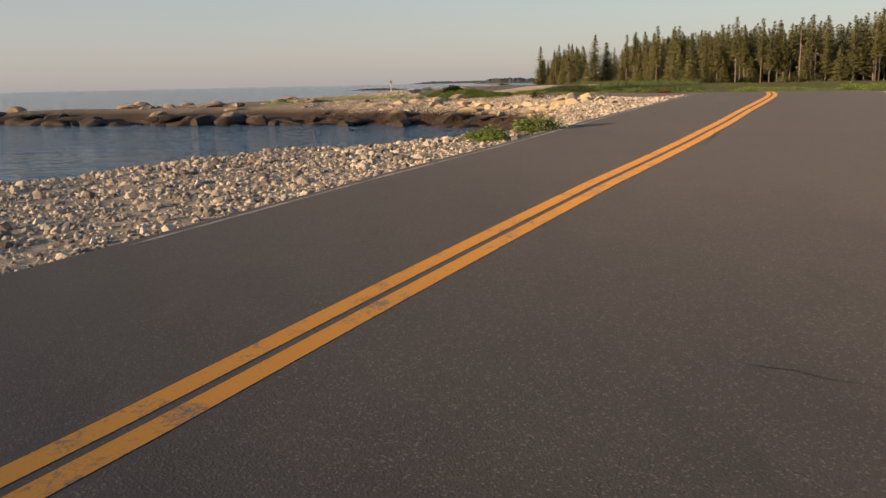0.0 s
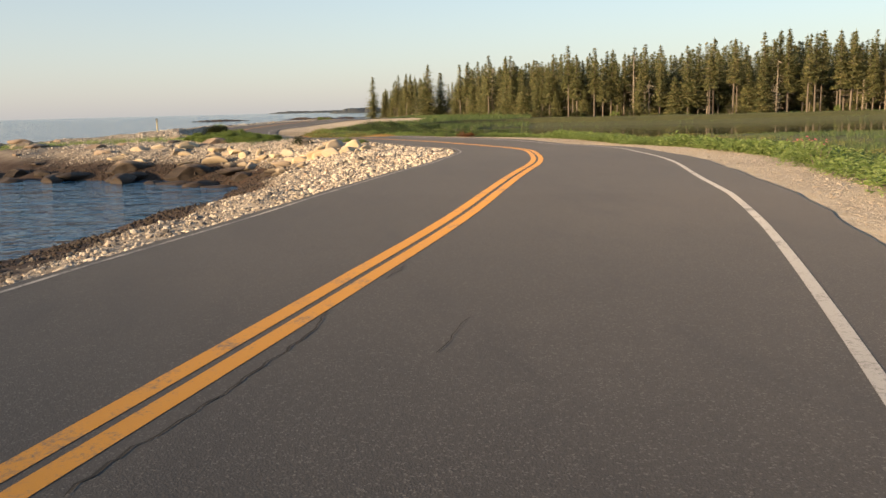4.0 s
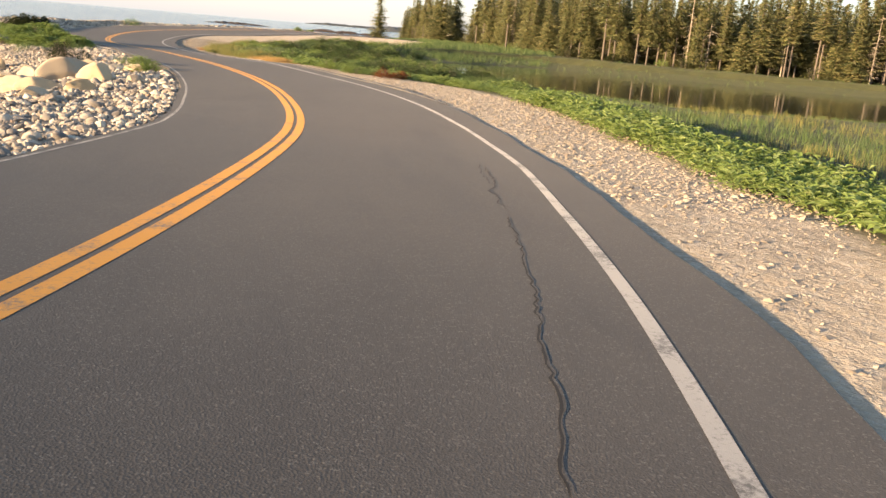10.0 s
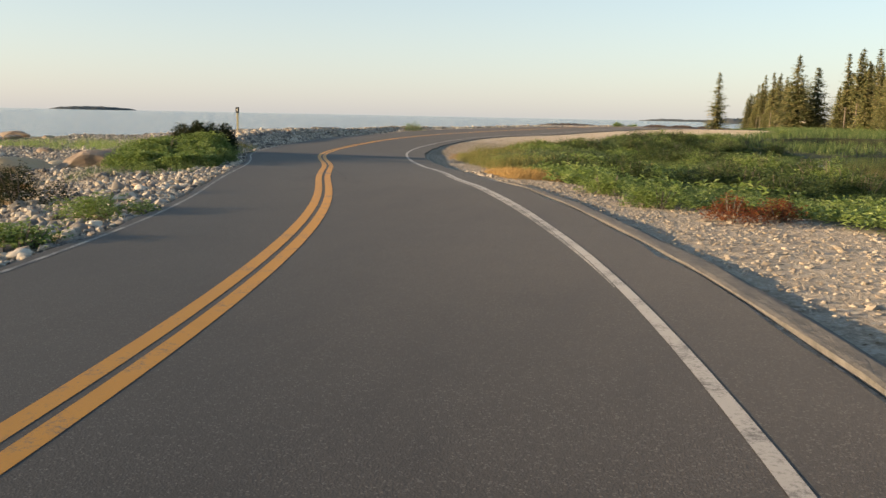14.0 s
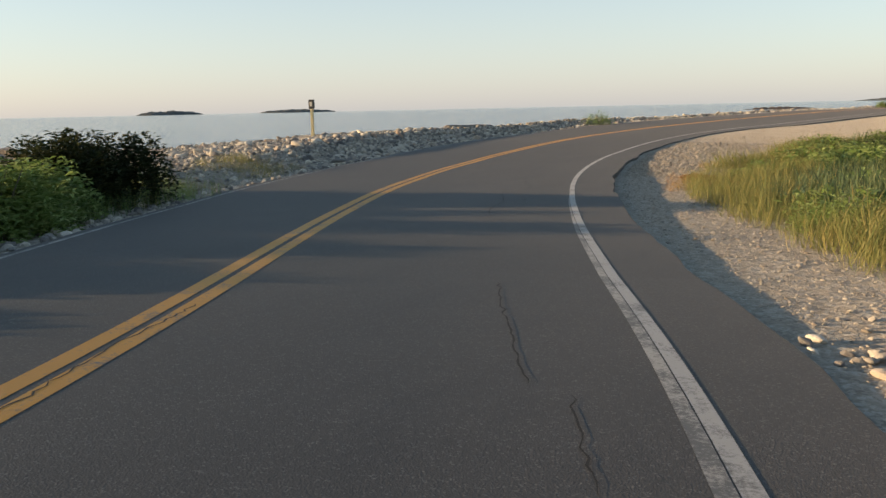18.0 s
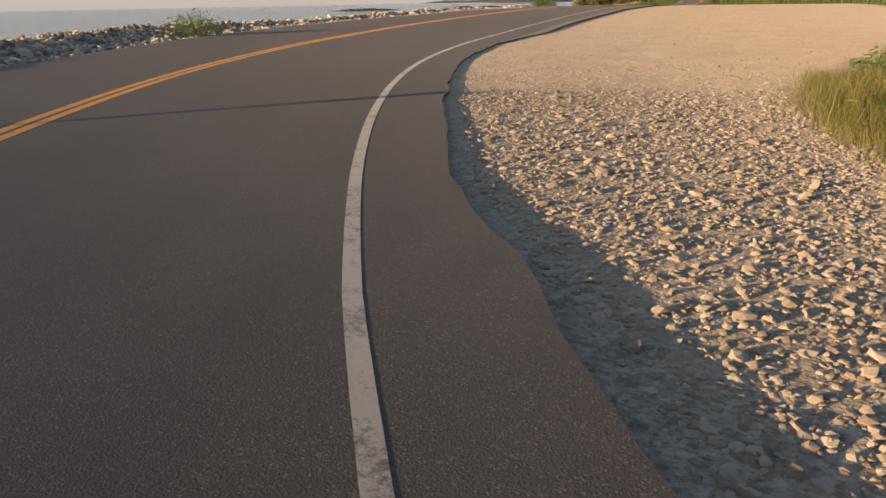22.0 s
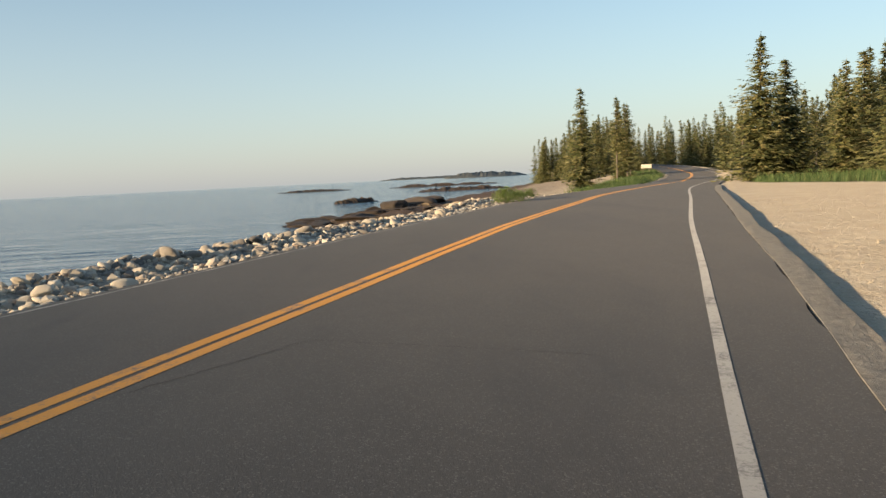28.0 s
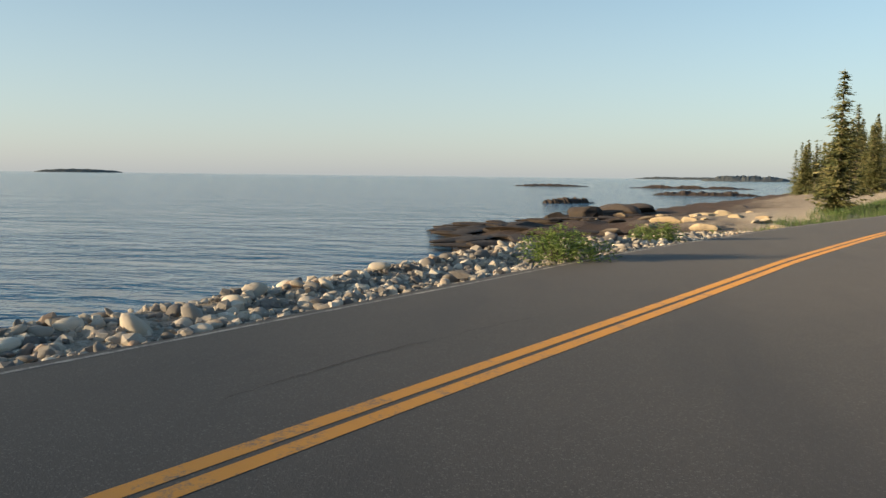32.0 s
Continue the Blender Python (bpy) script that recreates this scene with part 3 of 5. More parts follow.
_R = 4300
_ring = np.concatenate([[0], np.geomspace(6, _R, 40)])
_a = np.linspace(0, 2 * np.pi, 97)[:-1]
_sv = np.array([(-20 + q * math.cos(a), 80 + q * math.sin(a), SEA) for q in _ring for a in _a])
_sf = np.array([(i * 96 + j, i * 96 + (j + 1) % 96, (i + 1) * 96 + (j + 1) % 96, (i + 1) * 96 + j) for i in range(40) for j in range(96)])
sea = tagged(mesh_object("water", _sv, _sf, SEA_WATER, smooth=True), "calm blue sea with small ripples reaching the horizon", "sea", kind="structure")
_c = POND_EDGE.mean(axis=0)
_pe = _c + (POND_EDGE - _c) * 1.06
_pv = np.vstack([[(_c[0], _c[1], POND)], np.column_stack([_pe, np.full(len(_pe), POND)])])
_pf = np.array([(0, 1 + (i + 1) % len(_pe), 1 + i) for i in range(len(_pe))])
pond = tagged(mesh_object("pond_water", _pv, _pf, POND_WATER), "still dark marsh pond reflecting the spruce trunks", "pond", kind="structure")

# ---------------------------------------------------------------- road
def strip(name, left, right, lift, mat, y0=-50, y1=320, parent=None, skirt=0.0, wob=0.0, step=1, label=""):
    """A band along the road between two offsets (numbers or functions of y)."""
    keep = np.nonzero((LINE[:, 1] >= y0) & (LINE[:, 1] <= y1))[0][::step]
    ys = LINE[keep, 1]
    lo = left(ys) if callable(left) else np.full(len(ys), left)
    hi = right(ys) if callable(right) else np.full(len(ys), right)
    if wob:
        lo = lo + wob * wave_noise(ys, ys * 0, 2.3, 11)
        hi = hi + wob * wave_noise(ys, ys * 0, 2.7, 12) + 0.6 * wob * wave_noise(ys, ys * 0, 6.5, 13)
    cols = max(2, int(np.ceil(np.max(hi - lo) / 0.8)) + 1)
    u = np.linspace(0, 1, cols)
    off = lo[:, None] + (hi - lo)[:, None] * u
    x = LINE[keep, 0][:, None] + RIGHT[keep, 0][:, None] * off
    y = LINE[keep, 1][:, None] + RIGHT[keep, 1][:, None] * off
    z = road_z(ys)[:, None] + bank(ys)[:, None] * off - 0.0018 * off ** 2 + lift
    rows = np.stack([x, y, z], -1)
    if skirt:
        a, b = rows[:, :1].copy(), rows[:, -1:].copy()
        a[..., 2] -= skirt
        b[..., 2] -= skirt
        rows = np.concatenate([a, rows, b], 1)
        cols += 2
    i = np.arange(len(keep) * cols).reshape(len(keep), cols)
    f = np.stack([i[:-1, :-1], i[:-1, 1:], i[1:, 1:], i[1:, :-1]], -1).reshape(-1, 4)
    return mesh_object(name, rows.reshape(-1, 3), f, mat, parent, label=label)


road = strip("road", lambda y: -edge_left(y), edge_right, 0.0, ASPHALT, skirt=0.16, wob=0.035)
tagged(road, "worn grey-brown asphalt two-lane road winding along the shore", "road", kind="structure")
strip("yellow_line", -0.143, -0.026, 0.002, YELLOW, parent=road, label="orange-yellow centre line, left of the pair")
strip("yellow_line", 0.026, 0.143, 0.002, YELLOW, parent=road, label="orange-yellow centre line, right of the pair")
strip("white_line", lambda y: white_right(y) - 0.043, lambda y: white_right(y) + 0.043, 0.002, WHITE, 16, 320, parent=road, label="faded white edge line")
strip("white_line", lambda y: -edge_left(y) + 0.1, lambda y: -edge_left(y) + 0.15, 0.002, FADED, 4, 320, parent=road, label="faded white edge line beside the beach")

strip("white_line", lambda y: white_right(y) - np.interp(y, [60, 66, 74, 80, 84], [0.055, 0.13, 0.13, 0.1, 0.055]), lambda y: white_right(y) - 0.05, 0.0015, FADED, 60, 84, parent=road, label="older, nearly worn-away edge line")


def surface_z(x, y):
    """The height of the road's surface."""
    ry, d = road_frame(np.asarray(x, float), np.asarray(y, float))
    return road_z(ry) + bank(ry) * d - 0.0018 * d ** 2


def crack(points, width=0.009):
    """A jagged open crack in the asphalt through a few points."""
    r = np.random.RandomState(int(abs(points[0][0] * 37 + points[0][1] * 11)))
    p = np.array(points, float)
    s = np.concatenate([[0], np.cumsum(np.hypot(*np.diff(p, axis=0).T))])
    n = max(4, int(s[-1] / 0.07))
    u = np.linspace(0, s[-1], n)
    q = np.stack([np.interp(u, s, p[:, 0]), np.interp(u, s, p[:, 1])], 1)
    q[1:-1] += r.normal(0, 0.011, (n - 2, 2)) + 0.009 * np.stack([np.sin(u[1:-1] * 5 + r.rand() * 6), np.cos(u[1:-1] * 4)], 1)
    t = np.gradient(q, axis=0)
    t /= np.hypot(*t.T)[:, None] + 1e-9
    w = width * r.uniform(0.35, 1.0, n)[:, None]
    w[0] = w[-1] = 0.002
    a, b = q + np.stack([-t[:, 1], t[:, 0]], 1) * w / 2, q - np.stack([-t[:, 1], t[:, 0]], 1) * w / 2
    v = np.concatenate([np.column_stack([a, surface_z(*a.T) + 0.003]), np.column_stack([b, surface_z(*b.T) + 0.003])])
    i = np.arange(n - 1)
    mesh_object("crack", v, np.stack([i, i + n, i + n + 1, i + 1], 1), CRACK, road)


crack([(1.17, 2.93), (1.30, 2.83), (1.56, 2.65)])
crack([(8.39, 20.30), (8.55, 20.64)])
crack([(8.36, 18.35), (8.53, 18.72), (8.68, 18.99)])
crack([(11.62, 31.34), (11.97, 32.22), (13.09, 35.41)])
crack([(13.53, 25.83), (13.38, 25.36)])
crack([(11.64, 27.84), (12.75, 27.49), (13.49, 27.01), (13.81, 27.27)])
crack([(13.92, 38.37), (14.01, 38.83), (13.95, 39.58)])
crack([(14.32, 36.81), (14.47, 37.17), (14.64, 37.63)])
crack([(15.83, 50.45), (16.21, 49.88), (16.05, 50.06)])
crack([(14.37, 69.94), (14.84, 70.09)])
crack([(3.73, 100.42), (3.92, 101.31), (4.08, 102.03), (4.35, 103.45), (4.51, 105.52)])
crack([(3.15, 103.03), (3.29, 104.28)])
crack([(3.21, 104.92), (3.59, 104.05), (4.06, 103.33), (4.85, 102.64), (5.23, 102.26), (5.51, 101.98), (6.15, 101.55)])
crack([(4.73, 101.02), (4.78, 101.56)])
crack([(4.82, 102.14), (4.93, 103.42)])
crack([(6.55, 105.04), (6.43, 104.07)])
crack([(6.36, 103.19), (6.31, 102.44)])
crack([(3.34, 105.54), (3.40, 106.97), (3.59, 108.36), (3.79, 109.32)])
crack([(7.64, 124.28), (8.39, 125.27), (8.66, 125.62)])
crack([(8.66, 125.62), (9.69, 125.24), (10.61, 124.85)])
crack([(12.21, 140.05), (12.46, 140.97), (12.84, 141.95), (13.46, 143.32)])
crack([(8.40, 129.96), (8.86, 131.47), (9.70, 132.96)])
crack([(8.79, 130.99), (9.14, 131.95)])
crack([(6.67, 15.94), (6.79, 15.81), (6.91, 15.72), (7.24, 15.60), (7.61, 15.55)])
crack([(5.01, 13.40), (5.14, 13.72), (5.29, 14.01)])
crack([(5.08, 104.41), (5.14, 105.09)])
crack([(18.40, 46.33), (18.30, 45.40), (18.22, 44.83), (18.11, 44.54), (18.10, 44.20), (18.04, 43.92), (18.12, 43.70)], 0.016)
crack([(18.01, 43.29), (17.85, 42.24), (17.72, 41.40), (17.54, 40.47), (17.44, 39.88), (17.37, 39.54), (17.29, 39.19)], 0.015)
crack([(18.35, 46.52), (18.19, 45.00)], 0.012)
crack([(12.45, 69.22), (12.35, 69.54), (12.07, 69.71), (11.91, 69.97), (11.86, 70.22), (11.59, 70.86), (11.12, 71.83), (10.44, 73.16), (9.66, 74.77), (9.03, 76.40)], 0.015)
crack([(12.45, 69.35), (12.48, 69.56), (12.30, 69.78), (12.21, 69.82), (12.09, 70.15), (11.96, 70.27), (11.82, 70.69)], 0.015)
crack([(10.56, 70.20), (10.65, 70.44), (11.03, 70.85)], 0.016)
crack([(10.44, 73.16), (11.22, 73.62), (11.77, 73.96)], 0.014)
crack([(6.95, 17.19), (7.05, 17.45), (7.21, 17.73), (7.51, 18.29), (7.85, 19.12), (7.90, 19.35)], 0.015)
crack([(8.32, 20.08), (8.50, 20.45)], 0.015)
crack([(3.24, 9.71), (3.43, 10.14), (3.67, 10.68), (3.90, 11.20)], 0.015)
crack([(10.35, 78.17), (10.85, 77.15), (11.17, 76.50), (11.49, 75.90)], 0.015)
crack([(11.71, 75.85), (11.92, 75.36), (12.11, 74.92)], 0.015)
crack([(8.44, 82.27), (8.07, 83.23), (7.98, 83.84), (7.41, 85.12)], 0.015)
crack([(8.22, 83.96), (8.15, 84.24), (8.08, 84.53)], 0.014)
crack([(6.82, 87.64), (7.08, 86.99), (7.38, 86.50), (7.54, 85.87)], 0.016)
crack([(8.25, 14.81), (8.11, 14.33), (7.88, 13.89), (7.68, 13.48), (7.61, 13.33)], 0.015)
crack([(7.49, 120.77), (8.15, 120.62), (8.79, 120.52), (9.21, 120.39), (9.74, 120.31)], 0.014)



def curb(y0, y1, wide, high, mat, label, gap=0.0, seed=1):
    """A low raised kerb along the right edge of the asphalt, uneven and broken."""
    r = np.random.RandomState(seed)
    keep = np.nonzero((LINE[:, 1] >= y0) & (LINE[:, 1] <= y1))[0]
    ys = LINE[keep, 1]
    lo = edge_right(ys) + gap + 0.012 * wave_noise(ys, ys * 0, 2.1, 5)
    w = wide * (1 + 0.07 * wave_noise(ys, ys * 0, 1.1, 6))
    w = w * np.clip((ys - y0) / 5, 0, 1) * np.clip((y1 - ys) / 5, 0, 1) + 0.02
    h = high * (0.75 + 0.4 * wave_noise(ys, ys * 0, 1.7, 7))
    h[0] = h[-1] = 0.0
    prof = [(0.0, -0.12), (0.03, 0.8), (0.2, 1.0), (0.75, 0.95), (0.95, 0.6), (1.0, -2.5)]
    rows = []
    for du, dz in prof:
        off = lo + w * du
        z = road_z(ys) + (bank(ys) - 0.008) * off + h * dz + r.normal(0, 0.002, len(ys)) - (0.16 if du == 1.0 else 0.06 if dz < 0 else 0)
        rows.append(np.stack([LINE[keep, 0] + RIGHT[keep, 0] * off, ys + RIGHT[keep, 1] * off, z], -1))
    v = np.stack(rows, 1)
    i = np.arange(len(keep) * len(prof)).reshape(len(keep), len(prof))
    f = np.stack([i[:-1, :-1], i[:-1, 1:], i[1:, 1:], i[1:, :-1]], -1).reshape(-1, 4)
    return tagged(mesh_object("curb", v.reshape(-1, 3), f, mat), label, "curb", kind="structure")


PALE = bark_material("pale_worn_asphalt", (0.06, 0.057, 0.054), (0.125, 0.117, 0.109))
curb(54.5, 71, 0.22, 0.028, PALE, "low pale asphalt kerb along the bend", gap=0.06, seed=2)
BERM = bark_material("crumbled_berm_asphalt", (0.085, 0.078, 0.07), (0.18, 0.165, 0.145))
curb(111.5, 168, 0.3, 0.012, BERM, "crumbling pale asphalt berm beside the sandy pull-off", gap=0.0, seed=4)

# ---------------------------------------------------------------- far shores
def low_land(name, middle, way, half, deep, high, mat, label, category, seed, rough=0.35, base=SEA, trees=0.0):
    """A long low island, reef or headland."""
    r = np.random.RandomState(seed)
    nx, ny = 60, 13
    u, w = np.meshgrid(np.linspace(-1, 1, nx), np.linspace(-1, 1, ny))
    body = np.clip(1 - np.abs(u) ** 2.6, 0, 1) ** 0.7 * np.clip(1 - np.abs(w) ** 2.2, 0, 1)
    bumps = 1 + rough * (wave_noise(u * 14, w * 3, 1.0, seed) * 0.6 + wave_noise(u * 37, w * 5, 1.0, seed + 1) * 0.4) + trees * r.uniform(-1, 1, u.shape)
    z = base - 0.3 + (high + 0.3) * body * bumps
    ex, ey = way
    x = middle[0] + u * half * ex - w * deep * ey * np.sqrt(np.clip(1 - u * u, 0.05, 1))
    y = middle[1] + u * half * ey + w * deep * ex * np.sqrt(np.clip(1 - u * u, 0.05, 1))
    i = np.arange(nx * ny).reshape(ny, nx)
    f = np.stack([i[:-1, :-1], i[:-1, 1:], i[1:, 1:], i[1:, :-1]], -1).reshape(-1, 4)
    return tagged(mesh_object(name, np.stack([x, y, z], -1).reshape(-1, 3), f, mat), label, category)


def bearing(left_degrees, far):
    a = radians(left_degrees)
    return (12 - far * math.sin(a), 110 + far * math.cos(a)), (math.cos(a), math.sin(a))


# distance haze is put into this colour: woodland greyed and lightened
HAZED_WOOD = plant_material("hazed_far_woodland", (0.1, 0.108, 0.105), (0.14, 0.148, 0.14), (0.17, 0.172, 0.16), 0.02)
_m, _w = bearing(45.5, 3600)
low_land("island", _m, _w, 132, 40, 15, HAZED_WOOD, "low wooded island far out on the horizon", "island", 31, trees=0.12)
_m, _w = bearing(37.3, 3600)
low_land("island", _m, _w, 162, 40, 12, HAZED_WOOD, "long flat wooded island on the horizon", "island", 32, trees=0.12)
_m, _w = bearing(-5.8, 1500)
low_land("headland", _m, _w, 75, 60, 8, HAZED_WOOD, "dark wooded headland across the water", "headland", 33, trees=0.15)
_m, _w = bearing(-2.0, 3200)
low_land("headland", _m, _w, 190, 60, 8, HAZED_WOOD, "faint low far coast on the horizon", "headland", 34, trees=0.1)
REEF = stone_material("weedy_reef", [(0, (0.022, 0.018, 0.016)), (1, (0.06, 0.044, 0.034))], size=4.0, pale=0.08)
low_land("reef", (-27, 483), (1, 0.05), 17, 5, 0.75, REEF, "thin dark weed-covered reef just above water", "reef", 35, 0.6)
low_land("reef", (28, 465), (1, -0.05), 24, 6, 0.9, REEF, "long dark weed-covered reef just above water", "reef", 36, 0.6)
low_land("reef", (26, 336), (1, 0.0), 13, 4, 0.85, REEF, "dark weedy reef off the point", "reef", 37, 0.6)
low_land("reef", (2, 262), (0.8, 0.6), 5, 2, 0.6, REEF, "small dark rock awash off the point", "reef", 38, 0.7)

# ---------------------------------------------------------------- spruces
def spruce(seed, tall, wide, bare, density=1.0):
    """Arrays of a spruce: trunk with dead limbs, and crown; foot at the origin."""
    r = np.random.RandomState(seed)
    sides, rings = 7, 9
    tz = np.linspace(0, tall * 0.98, rings)
    rad = 0.0098 * tall * (1 - tz / tall) ** 0.8 + 0.012
    lean = r.normal(0, 0.012, 2)
    ang = np.linspace(0, 2 * np.pi, sides, endpoint=False)
    tv = [(q * math.cos(a) + lean[0] * h, q * math.sin(a) + lean[1] * h, h - 0.15) for h, q in zip(tz, rad) for a in ang]
    tf = [(i * sides + j, i * sides + (j + 1) % sides, (i + 1) * sides + (j + 1) % sides, (i + 1) * sides + j) for i in range(rings - 1) for j in range(sides)]
    for _ in range(int(60 * bare)):
        z, a, q = r.uniform(0.1, bare + 0.08) * tall, r.uniform(0, 6.283), r.uniform(0.3, 1.2)
        ca, sa = math.cos(a), math.sin(a)
        b = len(tv)
        for d, w in ((0.03, 0.022), (q, 0.007)):
            tv += [(ca * d - sa * w, sa * d + ca * w, z - 0.25 * d), (ca * d + sa * w, sa * d - ca * w, z - 0.25 * d), (ca * d, sa * d, z - 0.25 * d + w * 1.6)]
        tf += [(b, b + 1, b + 4, b + 3), (b + 1, b + 2, b + 5, b + 4), (b + 2, b, b + 3, b + 5)]
    vs, fs = [], []
    z = tall * bare
    while z < tall * 0.985:
        u = (z - tall * bare) / (tall * (1 - bare))
        reach = 1.12 * wide * (1 - u) ** 0.9 * (0.6 + 0.4 * min(1, u * 5 + 0.3)) * r.uniform(0.7, 1.3) + 0.13
        count = max(5, int((7 + 7 * (1 - u)) * density))
        for _ in range(count):
            if r.rand() < 0.1:
                continue
            a = r.uniform(0, 6.283)
            length = reach * r.uniform(0.5, 1.15)
            droop = r.uniform(0.02, 0.42) * (1 - 0.6 * u)
            steps = max(2, int(length / 0.24))
            ca, sa = math.cos(a), math.sin(a)
            for k in range(steps):
                w = (k + 0.7) / steps
                d = length * w
                h = z - droop * d + 0.14 * d * w * w + r.normal(0, 0.05)
                half = (0.16 + 0.17 * (1 - w)) * r.uniform(0.7, 1.4) * (0.75 + 0.25 * (1 - u))
                long = half * r.uniform(1.0, 1.8)
                yaw = a + r.uniform(-0.9, 0.9)
                c, s = math.cos(yaw), math.sin(yaw)
                px, py = ca * d + lean[0] * z, sa * d + lean[1] * z
                t1, t2 = r.uniform(-0.5, 0.3), r.uniform(0.1, 0.7)
                b = len(vs)
                vs += [(px - c * long * 0.5, py - s * long * 0.5, h - t1 * long * 0.4),
                       (px - s * half * 0.62, py + c * half * 0.62, h - t2 * half),
                       (px + c * long, py + s * long, h + t1 * long * 0.6 - 0.05),
                       (px + s * half * 0.62, py - c * half * 0.62, h - t2 * half * 0.6)]
                fs += [(b, b + 1, b + 2), (b, b + 2, b + 3)]
        z += tall * 0.019 * r.uniform(0.8, 1.25)
    top = len(vs)
    vs += [(lean[0] * tall - 0.06, lean[1] * tall, tall - 0.5), (lean[0] * tall + 0.06, lean[1] * tall, tall - 0.5), (lean[0] * tall, lean[1] * tall, tall + 0.1)]
    fs += [(top, top + 1, top + 2)]
    return (np.array(tv), np.array(tf)), (np.array(vs), np.array(fs))


def spruce_thing(seed, tall, wide, bare, label, density=1.0):
    base = new("spruce_tree")
    (tv, tf), (cv, cf) = spruce(seed, tall, wide, bare, density)
    mesh_object("trunk", tv, tf, BARK, base, smooth=True)
    mesh_object("crown", cv, cf, SPRUCE, base)
    return tagged(base, label, "tree", "spruces at the wood's edge")


def ground_z(x, y):
    return float(height(np.array([x]), np.array([y]))[0])


def stand(ob, x, y, turn=0.0, scale=1.0, sink=0.08, z=None):
    ob.matrix_basis = Matrix.Translation((x, y, (ground_z(x, y) if z is None else z) - sink)) @ Matrix.Rotation(turn, 4, "Z") @ Matrix.Scale(scale, 4)
    return ob


def stand_copy(ob, x, y, turn, scale, sink=0.08):
    t = copy_thing(ob, Matrix.Identity(4))
    return stand(t, x, y, turn, scale, sink)


stand(spruce_thing(77, 9.6, 2.0, 0.03, "tall lone spruce, full to the ground, near the shore", 1.15), 26.29, 195.97)
BIG = [spruce_thing(301, 10.6, 3.1, 0.04, "broad sunlit spruce with drooping boughs beside the road", 1.2),
       spruce_thing(302, 9.2, 2.8, 0.05, "broad sunlit spruce with drooping boughs beside the road", 1.2)]
stand(BIG[0], 35.1, 178.3, 0.4)
stand(BIG[1], 38.2, 180.5, 1.4)
for _x, _y, _k, _s in ((41.5, 178.5, 0, 0.82), (45, 182, 1, 1.05), (48.5, 179, 0, 0.95), (40.5, 171, 1, 0.85), (52, 183, 1, 1.1), (56, 186, 0, 0.92)):
    stand_copy(BIG[_k], _x, _y, _x * 1.7, _s)
KINDS = [(101, 10.5, 1.8, 0.14), (102, 11.2, 1.5, 0.3), (103, 8.4, 1.9, 0.05), (104, 11.6, 1.3, 0.42), (105, 6.0, 1.8, 0.02), (106, 9.6, 1.4, 0.26), (107, 10.6, 1.6, 0.2), (108, 11.4, 1.25, 0.36)]
PROTO = [spruce_thing(*k, "slender spruce with pale bare lower trunk") for k in KINDS]
_front = np.array([(39.5, 168), (41, 158), (41, 148), (42, 138), (46, 129), (56, 125), (72, 123), (95, 122), (125, 123), (165, 124), (215, 127)], float)
_fs = np.concatenate([[0], np.cumsum(np.hypot(*np.diff(_front, axis=0).T))])
_r = np.random.RandomState(5)
_spots = []
for _k in range(60):
    _t = _r.uniform(0, 1)
    _spots.append((_r.uniform(37, 48) + 3 * _t, 226 + 84 * _t))
for _k in range(24):
    _spots.append((_r.uniform(54, 70), _r.uniform(192, 230)))
for _row, _gap in ((0.0, 1.5), (2.4, 1.4), (5.0, 1.6), (7.6, 2.0)):
    _s = np.arange(0, min(_fs[-1], 165), _gap)
    _s = _s + _r.uniform(-0.9, 0.9, len(_s))
    _x, _y = np.interp(_s, _fs, _front[:, 0]), np.interp(_s, _fs, _front[:, 1])
    _e = np.minimum(_s + 2, _fs[-1])
    _dx, _dy = np.interp(_e, _fs, _front[:, 0]) - _x, np.interp(_e, _fs, _front[:, 1]) - _y
    _n = np.hypot(_dx, _dy) + 1e-6
    _o = _row + _r.uniform(-1.2, 1.2, len(_s))
    _spots += list(zip(_x - _dy / _n * _o, _y + _dx / _n * _o))
for _k in range(70):
    _spots.append((_r.uniform(54, 74), _r.uniform(192, 300)))
for _k in range(40):
    _spots.append((_r.uniform(40, 72), _r.uniform(302, 332)))
for _k in range(30):
    _t = _r.uniform(0, 1)
    _spots.append((_r.uniform(38, 48) + 3 * _t, 240 + 70 * _t))
_single, _joined = [], []
for _x, _y in _spots:
    _ry1, _d1 = road_frame(np.array([_x]), np.array([_y]))
    if abs(_d1[0]) < 5.5 and _y < 300:
        continue
    if len(_single) < 265:
        _single.append(stand_copy(PROTO[_r.randint(len(PROTO))], _x, _y, _r.uniform(0, 6.28), _r.uniform(0.74, 1.03) * float(np.interp(_x, [58, 82], [0.85, 1.05]) if _y < 185 else 1)))
    else:
        _joined.append((_x, _y))
for _i, _p in enumerate(PROTO):
    stand(_p, 48 + 2.3 * _i, 187 + 1.5 * (_i % 3))
SNAG = bark_material("pale_bark", (0.2, 0.17, 0.13), (0.38, 0.32, 0.26))
